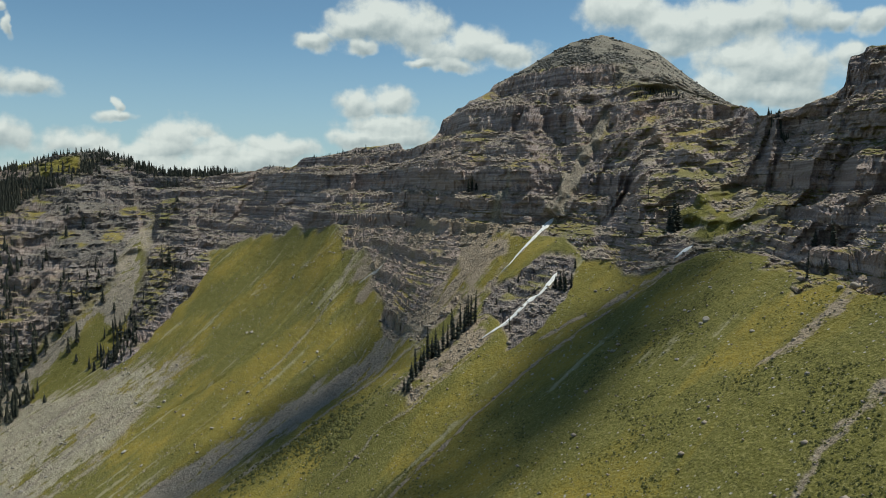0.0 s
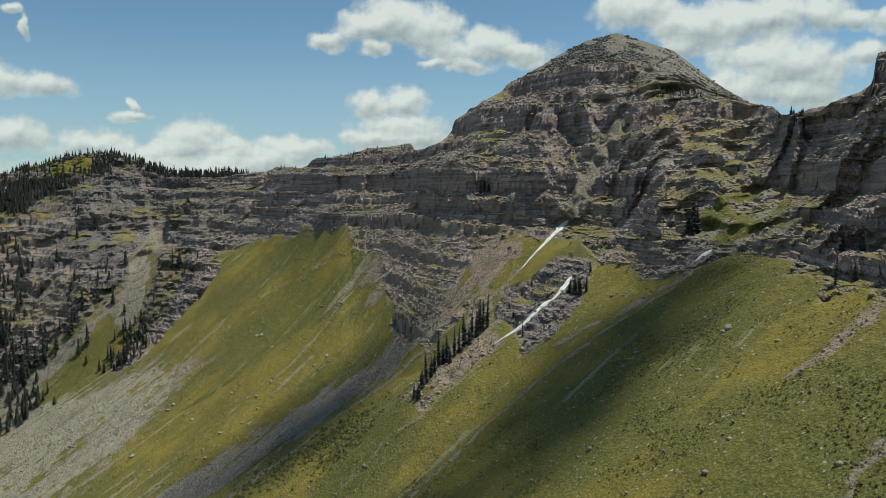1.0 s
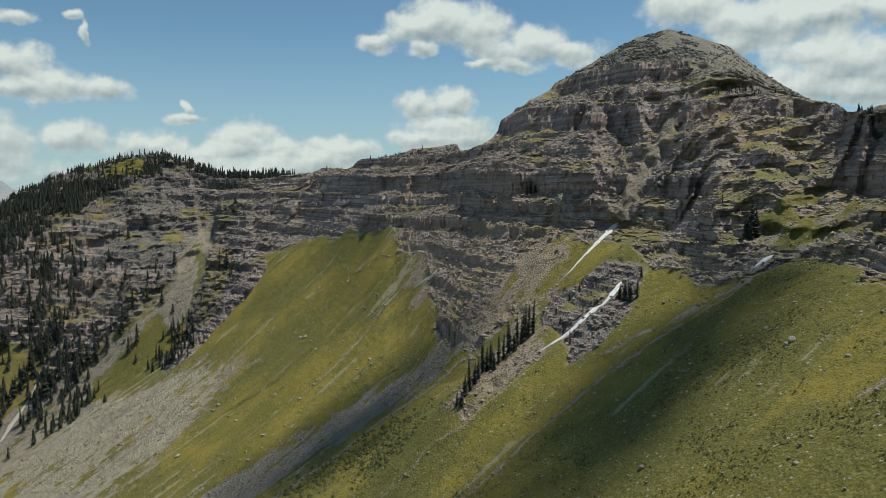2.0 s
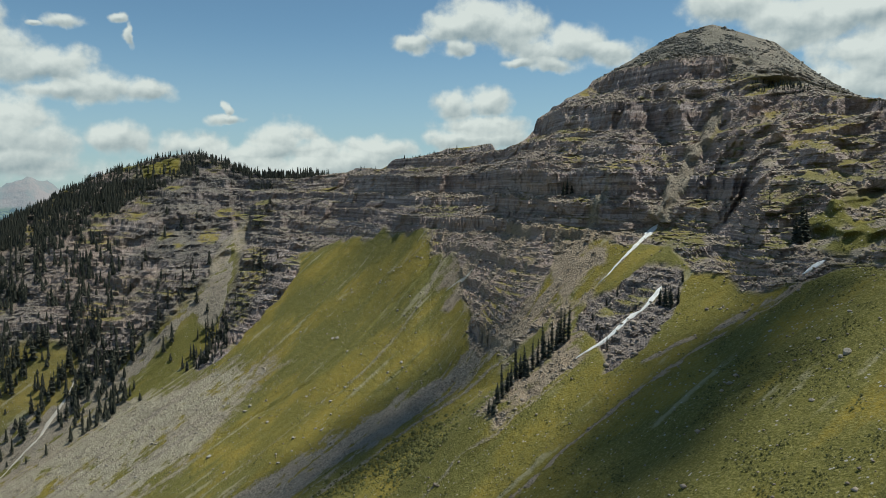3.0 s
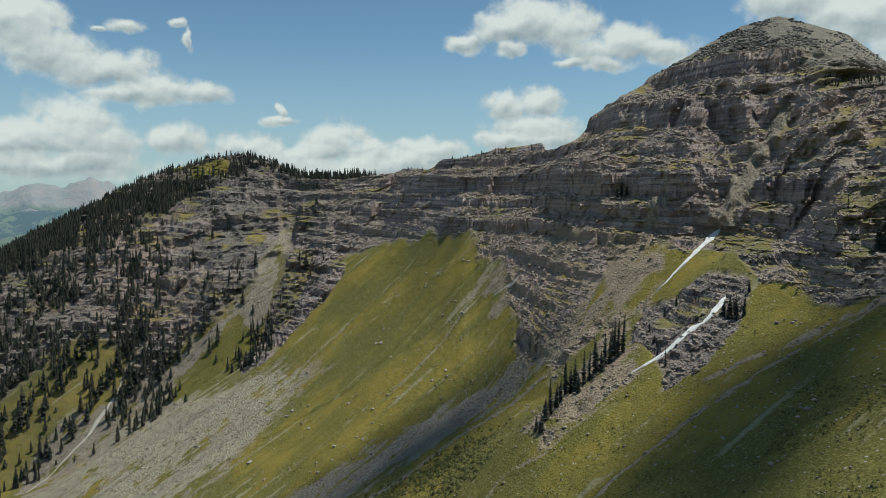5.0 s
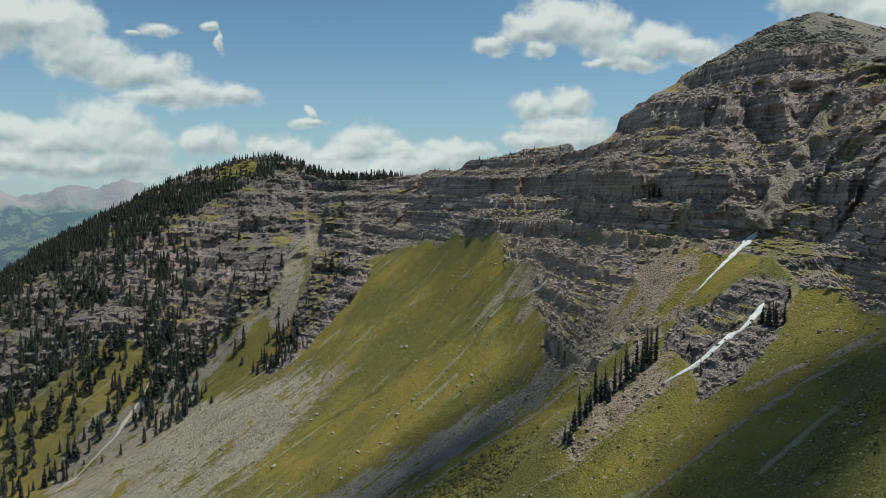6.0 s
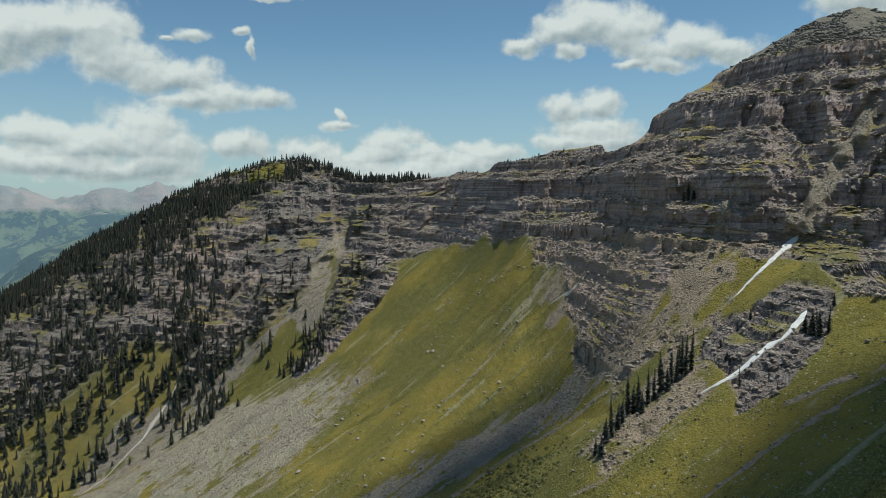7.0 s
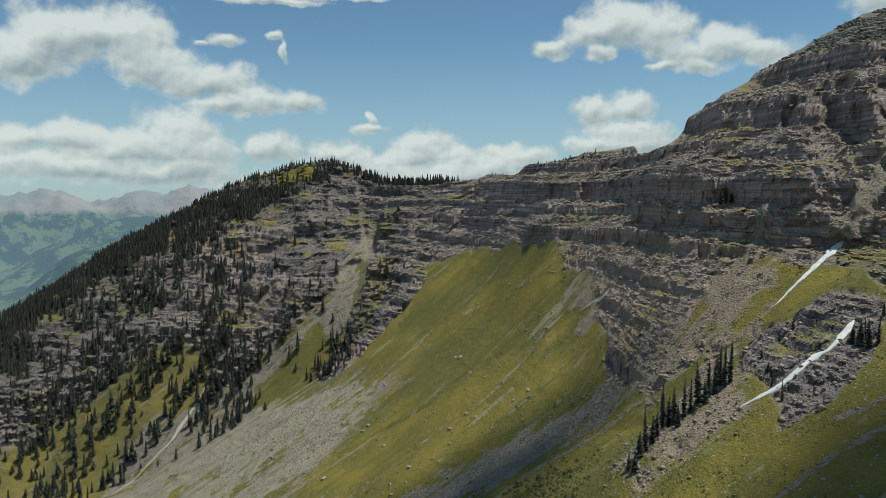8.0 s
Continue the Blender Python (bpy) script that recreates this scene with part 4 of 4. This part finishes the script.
def spruce(seed, height, width, tiers, label, spare=0.0):
    rng = random.Random(seed)
    tree = new("spruce")
    part("trunk", trunk_mesh(rng, height), bark, tree)
    part("crown", crown_mesh(rng, height, width, tiers, spare), needles, tree)
    return tagged(tree, label, "tree", "spruces of the cirque")


KINDS = [spruce(1, 15, 1.7, 20, "tall narrow dark green spruce on a steep slope"),
         spruce(2, 13, 1.9, 18, "dense dark green spruce rooted among rocks", 0.05),
         spruce(3, 10, 2.0, 15, "stout dark spruce on stony ground", 0.02),
         spruce(4, 14, 1.5, 17, "thin ragged spruce with gaps in its crown", 0.28)]
HEIGHTS = (15, 13, 10, 14)


def plant(x, y, height, kind):
    z = ground_at(x, y)
    k = height / HEIGHTS[kind]
    m = pose(x, y, z - 0.25, random.uniform(-3, 3), random.uniform(-3, 3), random.uniform(0, 360)) @ Matrix.Diagonal((k * random.uniform(0.9, 1.15), k * random.uniform(0.9, 1.15), k, 1))
    return copy_thing(KINDS[kind], m)


random.seed(7)
# the clump on the spur, the trees by the lower snow, single trees on the ledges of the sunward wall
CLUMP = [(13, 341, 15, 0), (15, 343, 16, 0), (10, 340, 13, 3), (8, 342, 14, 0), (5, 338, 15, 1), (2, 337, 12, 3), (0, 334, 14, 0), (-3, 332, 13, 1),
         (-5, 336, 11, 2), (-7, 333, 16, 0), (-9, 327, 9, 2), (-10, 322, 10, 1), (-12, 319, 14, 0), (-14, 316, 9, 2), (-15, 311, 7, 2), (-17, 313, 6, 2),
         (7, 335, 9, 2), (-2, 327, 8, 2), (11, 347, 12, 1)]
LEDGE_TREES = [(55, 341, 9, 2), (57, 339, 10, 1), (60, 341, 10, 0), (57, 344, 8, 3), (53, 344, 7, 2), (30, 326, 8, 3), (38, 366, 5, 2), (33, 362, 4, 2),
         (27, 340, 4, 2), (26, 352, 4, 2), (64, 352, 5, 2), (102, 323, 15, 1), (104, 324, 12, 2), (100, 324, 10, 2), (101, 321, 8, 2), (112, 224, 9, 3),
         (126, 236, 8, 2), (128, 240, 9, 3), (124, 244, 6, 2), (121, 230, 6, 2), (96, 343, 6, 3), (18, 462, 10, 1), (16, 460, 8, 2), (21, 464, 7, 2)]
for x, y, h, k in CLUMP + LEDGE_TREES:
    plant(x, y, h, k)
# rows down the grass of the far fan and round the western rib
ROWS = [((-303, 628), (-268, 604), 18, 12), ((-296, 648), (-276, 606), 20, 15), ((-282, 650), (-262, 602), 18, 14), ((-268, 690), (-262, 690), 4, 19), ((-252, 668), (-238, 690), 6, 9), ((-400, 650), (-424, 600), 30, 19), ((-388, 640), (-398, 590), 22, 20), ((-430, 655), (-470, 590), 25, 18), ((-330, 655), (-372, 618), 18, 18), ((-452, 640), (-500, 560), 22, 19), ((-500, 615), (-545, 565), 18, 20), ((-425, 588), (-475, 520), 15, 18), ((-520, 580), (-590, 520), 15, 16), ((-318, 690), (-352, 660), 9, 12), ((-372, 700), (-398, 640), 10, 14)]
for (x0, y0), (x1, y1), n, h in ROWS:
    for i in range(n):
        f = (i + random.random()) / n
        plant(x0 + (x1 - x0) * f + random.gauss(0, 3.5), y0 + (y1 - y0) * f + random.gauss(0, 3.5), h * random.uniform(0.55, 1.15), random.choice((0, 0, 1, 1, 2, 3)))


for tree, (x, y) in zip(KINDS, ((12, 344), (103, 325), (-288, 640), (-417, 612))):
    tree.matrix_basis = pose(x, y, ground_at(x, y) - 0.25)


# the wood on the ridge: too many to count
def wood(name, spots, label):
    rng = random.Random(11)
    sources = []
    for seed, height, width, tiers in ((21, 15, 2.1, 9), (22, 12, 2.1, 8), (23, 8, 2.4, 7)):
        bm = crown_mesh(rng, height, width, tiers, 0.0, True)
        bm.verts.index_update()
        co = np.array([v.co[:] for v in bm.verts])
        tri = np.array([[v.index for v in f.verts] for f in bm.faces])
        bm.free()
        sources.append((co, tri))
    verts, faces, base = [], [], 0
    for x, y, size in spots:
        co, tri = sources[rng.randrange(3)]
        a = rng.random() * 6.28
        c, s = math.cos(a), math.sin(a)
        w = size * rng.uniform(0.9, 1.25)
        p = np.stack([(co[:, 0] * c - co[:, 1] * s) * w + x, (co[:, 0] * s + co[:, 1] * c) * w + y, co[:, 2] * size + ground_at(x, y) - 0.4], 1)
        verts.append(p), faces.append(tri + base)
        base += len(co)
    me = bpy.data.meshes.new(name)
    me.from_pydata(np.concatenate(verts).tolist(), [], np.concatenate(faces).tolist())
    me.materials.append(needles)
    return tagged(new(name, me), label, "trees", kind="stuff")


def polar(a, r):
    return r * math.sin(radians(a)), r * math.cos(radians(a))


rng = random.Random(5)
spots = []
tries = 0
while len(spots) < 7600 and tries < 120000:
    tries += 1
    a = rng.uniform(-52, -30) if rng.random() < 0.55 else rng.uniform(-56, -16)
    v = rng.uniform(2.0, 6.3) if rng.random() < 0.5 else rng.uniform(4.3, 6.3)
    j = int(np.argmin(np.abs(az - a)))
    r = float(np.interp(v, V[:, j], R[:, j]))
    x, y = polar(a, r)
    g = float(noise3(np.array(x / 26), np.array(y / 26), np.array(0.0), 301))
    if a < -36:
        chance = 0.95 if v > 4.4 else (0.9 if v > 3.2 else (0.65 if v > 2.7 else 0.28))
        chance *= 0.7 + 0.9 * g if v < 4.8 else 0.8 + 0.5 * g
    elif a < -25:
        lane = float(noise3(np.array(a / 0.9), np.array(v / 2.5), np.array(4.0), 303))
        chance = (1.3 if v > (4.15 if a < -27 else 4.45) else (0.75 if a < -30.5 else 0.2) * max(0.1, 1 + 1.6 * lane)) * (0.75 + 0.8 * g)
        if -28.8 < a < -26.2 and 5.05 < v < 5.75 or -36.5 < a < -35.5 and 4.2 < v < 5.4:
            chance *= 0.08
    elif a < -19:
        chance = (0.9 if v > 5.2 else 0.05)
    else:
        chance = 0.35 if v > 5.6 else 0.0
    if rng.random() < chance:
        spots.append((x, y, (rng.uniform(0.30, 0.62) if v > 5.3 else rng.uniform(0.45, 1.0)) if v > 4 else rng.uniform(0.6, 1.3)))
for k in range(420):
    a = rng.uniform(-22.5, -15.6)
    j = int(np.argmin(np.abs(az - a)))
    x, y = polar(a, float(np.interp(rng.uniform(5.35, 6.05), V[:, j], R[:, j])))
    if rng.random() < 0.55 + 0.9 * float(noise3(np.array(x / 18), np.array(y / 18), np.array(0.0), 304)):
        spots.append((x, y, rng.uniform(0.35, 0.85)))
wood("spruce_wood", spots, "dense dark spruce wood on the rocky ridge")
# dwarf bushes on the skyline and shoulder
low_spots = []
for k in range(700):
    a = rng.choice((rng.uniform(-14, -3), rng.uniform(14.5, 20), rng.uniform(23.5, 27)))
    j = int(np.argmin(np.abs(az - a)))
    v = rng.uniform(5.6, 6.02) if a < 14 or a > 22 else rng.uniform(4.95, 5.12)
    x, y = polar(a, float(np.interp(v, V[:, j], R[:, j])))
    if float(noise3(np.array(x / 14), np.array(y / 14), np.array(2.0), 302)) > (0.1 if a < 22 else 0.45):
        low_spots.append((x, y, rng.uniform(0.12, 0.30)))
wood("dwarf_spruces", low_spots, "low dark spruce scrub along the rocky skyline")


# ---- boulders, stones and bushes ----
def stone_material():
    m = Nodes("boulder_stone")
    info = m.n.new("ShaderNodeObjectInfo").outputs["Random"]
    base = m.mix(m.ramp(m.noise(0.8, 5, 0.7), 0.35, 0.65), (0.21, 0.195, 0.175), (0.40, 0.375, 0.335))
    m.colour(m.mix(m.math("MULTIPLY", info, 0.4), base, (0.27, 0.22, 0.18)))
    m.bump(m.noise(0.4, 5), 0.2)
    return m.mat


stone_mat = stone_material()


def boulder_mesh(seed):
    """An angular block with broken faces, about 1 m across."""
    rng = random.Random(seed)
    bm = bmesh.new()
    bmesh.ops.create_icosphere(bm, subdivisions=2, radius=0.55)
    sx, sy, sz = rng.uniform(0.8, 1.4), rng.uniform(0.7, 1.1), rng.uniform(0.5, 0.9)
    cuts = [Vector((rng.gauss(0, 1), rng.gauss(0, 1), rng.gauss(0, 1))).normalized() for _ in range(7)]
    for v in bm.verts:
        for c in cuts:
            over = v.co.dot(c) - 0.40
            if over > 0:
                v.co -= c * over
        v.co += Vector((rng.uniform(-1, 1), rng.uniform(-1, 1), rng.uniform(-1, 1))) * 0.02
        v.co = Vector((v.co.x * sx, v.co.y * sy, v.co.z * sz))
    return bm


def boulder(seed, label):
    me = bpy.data.meshes.new("boulder")
    bm = boulder_mesh(seed)
    bm.to_mesh(me)
    bm.free()
    me.materials.append(stone_mat)
    return tagged(new("boulder", me), label, "boulder", "boulders on the slopes")


BLOCKS = [boulder(k, label) for k, label in enumerate(("pale grey angular boulder lying on grass", "flat grey slab resting on the slope", "weathered grey-brown block of limestone", "rough broken boulder among smaller stones"))]


def drop(x, y, size, kind):
    z = ground_at(x, y)
    m = pose(x, y, z + 0.12 * size, random.uniform(-20, 20), random.uniform(-15, 15), random.uniform(0, 360)) @ Matrix.Diagonal((size, size, size, 1))
    copy_thing(BLOCKS[kind], m)


random.seed(23)
for x, y, size, kind in ((86, 237, 2.6, 1), (84, 236, 1.6, 1), (-205, 459, 3.2, 0), (-140, 530, 2.6, 0), (-139, 431, 2.4, 2), (-170, 470, 2.0, 0), (-196, 505, 3.0, 3), (-198, 500, 2.4, 2), (-232, 490, 2.6, 2),
                         (-262, 470, 2.2, 3), (-290, 480, 2.0, 2), (-222, 520, 2.4, 3), (120, 212, 2.6, 1), (112, 205, 2.2, 3), (60, 255, 1.6, 0), (40, 262, 1.4, 0), (72, 222, 1.3, 0)):
    drop(x, y, size, kind)
for k in range(170):
    zone = random.random()
    if zone < 0.45:
        x, y = random.uniform(-380, -180), random.uniform(430, 600)
    elif zone < 0.75:
        x, y = random.uniform(-150, -60), random.uniform(400, 580)
    else:
        x, y = random.uniform(20, 120), random.uniform(170, 300)
    drop(x, y, random.uniform(0.9, 2.1) * (0.65 if x > 0 else 1.0), random.randrange(4))


for block, (x, y) in zip(BLOCKS, ((-188, 478), (-226, 505), (-252, 488), (-240, 470))):
    block.matrix_basis = pose(x, y, ground_at(x, y) + 0.1, 5, 8, 40)


def scattered(name, spots, source, material, label, category):
    """Many small pieces in one mesh: spots of (x, y, z, size, turn)."""
    co, tri = source
    spots = np.array(spots)
    n, k = len(spots), len(co)
    c, s = np.cos(spots[:, 4])[:, None], np.sin(spots[:, 4])[:, None]
    size = spots[:, 3][:, None]
    verts = np.stack([spots[:, 0][:, None] + (co[None, :, 0] * c - co[None, :, 1] * s) * size,
                      spots[:, 1][:, None] + (co[None, :, 0] * s + co[None, :, 1] * c) * size,
                      spots[:, 2][:, None] + co[None, :, 2] * size], -1).reshape(-1, 3)
    faces = (tri[None] + (np.arange(n) * k)[:, None, None]).reshape(-1, 3)
    me = bpy.data.meshes.new(name)
    me.vertices.add(len(verts))
    me.vertices.foreach_set("co", verts.astype(np.float32).ravel())
    me.loops.add(len(faces) * 3)
    me.loops.foreach_set("vertex_index", faces.astype(np.int32).ravel())
    me.polygons.add(len(faces))
    me.polygons.foreach_set("loop_start", (np.arange(len(faces)) * 3).astype(np.int32))
    me.update(calc_edges=True)
    me.materials.append(material)
    return tagged(new(name, me), label, category, kind="stuff")


def bush_material():
    m = Nodes("low_bush")
    isle = m.n.new("ShaderNodeNewGeometry").outputs["Random Per Island"]
    base = m.mix(isle, (0.050, 0.058, 0.020), (0.115, 0.112, 0.036))
    m.colour(m.mix(m.ramp(m.noise(0.5, 3), 0.4, 0.7), base, (0.120, 0.115, 0.045)))
    return m.mat


def rubble_material(dull=0.0):
    m = Nodes("loose_stones")
    isle = m.n.new("ShaderNodeNewGeometry").outputs["Random Per Island"]
    base = m.mix(m.noise(0.5, 4), m.mix(isle, (0.135, 0.112, 0.095), (0.45, 0.385, 0.325)), (0.30, 0.25, 0.205))
    m.colour(m.mix(dull, base, m.mix(isle, (0.10, 0.098, 0.085), (0.22, 0.212, 0.19))))
    return m.mat


dark_stone = rubble_material(0.85)


# stones and bushes are strewn over the vertices of the finished ground, by what lies there
seed = np.random.RandomState(41)
visible = (AZ > -52) & (AZ < 36) & (V > 1.15) & (V < 6.0)
flat_index = np.flatnonzero(visible.ravel())
cell = (R * np.radians(0.115) * np.abs(np.gradient(np.hypot(R, Z), axis=0))).ravel()


def strew(weight, count, jitter):
    w = (weight.ravel() * np.clip(cell, 0.05, 6))[flat_index]
    w = np.clip(w, 0, None)
    pick = seed.choice(flat_index, count, p=w / w.sum())
    return X.ravel()[pick] + seed.normal(0, jitter, count), Y.ravel()[pick] + seed.normal(0, jitter, count), Z.ravel()[pick]


OCTA = (np.array([(0.6, 0.1, 0.1), (-0.1, 0.5, 0.15), (-0.55, -0.05, 0.05), (0.1, -0.5, 0.12), (0.05, 0.02, 0.42), (0.0, 0.0, -0.3)]),
        np.array([(0, 1, 4), (1, 2, 4), (2, 3, 4), (3, 0, 4), (1, 0, 5), (2, 1, 5), (3, 2, 5), (0, 3, 5)]))
x, y, z = strew((np.clip(scree - 0.25, 0, 1) * (1 - snow) + 0.05 * (1 - rock)) * (1 - smooth(5.2, 5.5, V)) * (1 - 0.6 * smooth(-17, -22, AZ) * smooth(2.6, 3.0, V)), 40000, 0.3)
scattered("scree_stones", np.stack([x, y, z, np.clip(seed.lognormal(-0.6, 0.5, len(x)), 0.28, 2.2), seed.uniform(0, 6.28, len(x))], 1), OCTA, rubble_material(), "loose grey-brown stones strewn over the scree", "stones")
x, y, z = strew(summit * (1 - 0.93 * smooth(12, 14.5, AZ)) * smooth(-0.2, 0.3, fractal(X / 12, Y / 12, Z / 12, 2, 312)), 9000, 0.4)
scattered("summit_rocks", np.stack([x, y, z, np.clip(seed.lognormal(0.0, 0.5, len(x)), 0.5, 3.5), seed.uniform(0, 6.28, len(x))], 1), OCTA, dark_stone, "dark broken rocks strewn over the summit slopes", "stones")
x, y, z = strew(rock * smooth(0.35, 0.75, flatness) * (1 - snow) * (1 - smooth(5.7, 5.85, V)) * (1 - 0.6 * smooth(-17, -22, AZ)), 30000, 0.4)
scattered("ledge_rubble", np.stack([x, y, z, np.clip(seed.lognormal(-0.05, 0.5, len(x)), 0.5, 3.2), seed.uniform(0, 6.28, len(x))], 1), OCTA, rubble_material(), "broken rock blocks on the cliff ledges", "stones")

ring = np.arange(4) * math.pi / 2
TUFT = (np.concatenate([np.stack([0.62 * np.cos(ring), 0.62 * np.sin(ring), 0.02 + 0.12 * np.sin(ring * 2.3)], 1), np.stack([0.42 * np.cos(ring + 0.4), 0.42 * np.sin(ring + 0.4), 0.42 + 0.16 * np.cos(ring * 3.1)], 1), [(0.03, 0.02, 0.55)]]),
        np.array([t for k in range(4) for t in ((k, (k + 1) % 4, 4 + k), ((k + 1) % 4, 4 + (k + 1) % 4, 4 + k), (4 + k, 4 + (k + 1) % 4, 8))]))
herb = (1 - rock) * (1 - np.clip(scree, 0, 1)) * (1 - snow) * np.clip(0.25 + lush, 0, 1) * smooth(-0.25, 0.45, fractal(X / 11, Y / 11, 0, 3, 311))
x, y, z = strew(herb * smooth(420, 200, R), 20000, 0.3)
scattered("low_bushes", np.stack([x, y, z, np.clip(seed.lognormal(-1.05, 0.4, len(x)), 0.18, 0.8), seed.uniform(0, 6.28, len(x))], 1), TUFT, bush_material(), "low dark green bushes and herbs dotting the grass", "bushes")
bed_side = np.exp(-(((X + 60) / 14) ** 2 + ((Y - 352) / 12) ** 2)) + np.exp(-(((X + 50) / 12) ** 2 + ((Y - 328) / 9) ** 2)) + 0.5 * np.exp(-(((X + 88) / 16) ** 2 + ((Y - 348) / 10) ** 2))
x, y, z = strew(bed_side * (1 - rock), 1500, 0.5)
scattered("stream_bushes", np.stack([x, y, z, np.clip(seed.lognormal(0.0, 0.4, len(x)), 0.5, 2.2), seed.uniform(0, 6.28, len(x))], 1), TUFT, bush_material(), "dark shrubs crowded along the stony stream bed", "bushes")
x, y, z = strew(herb * smooth(300, 460, R), 7000, 0.6)
scattered("meadow_bushes", np.stack([x, y, z, np.clip(seed.lognormal(-0.7, 0.45, len(x)), 0.3, 1.4), seed.uniform(0, 6.28, len(x))], 1), TUFT, bush_material(), "scattered low bushes on the high meadow", "bushes")
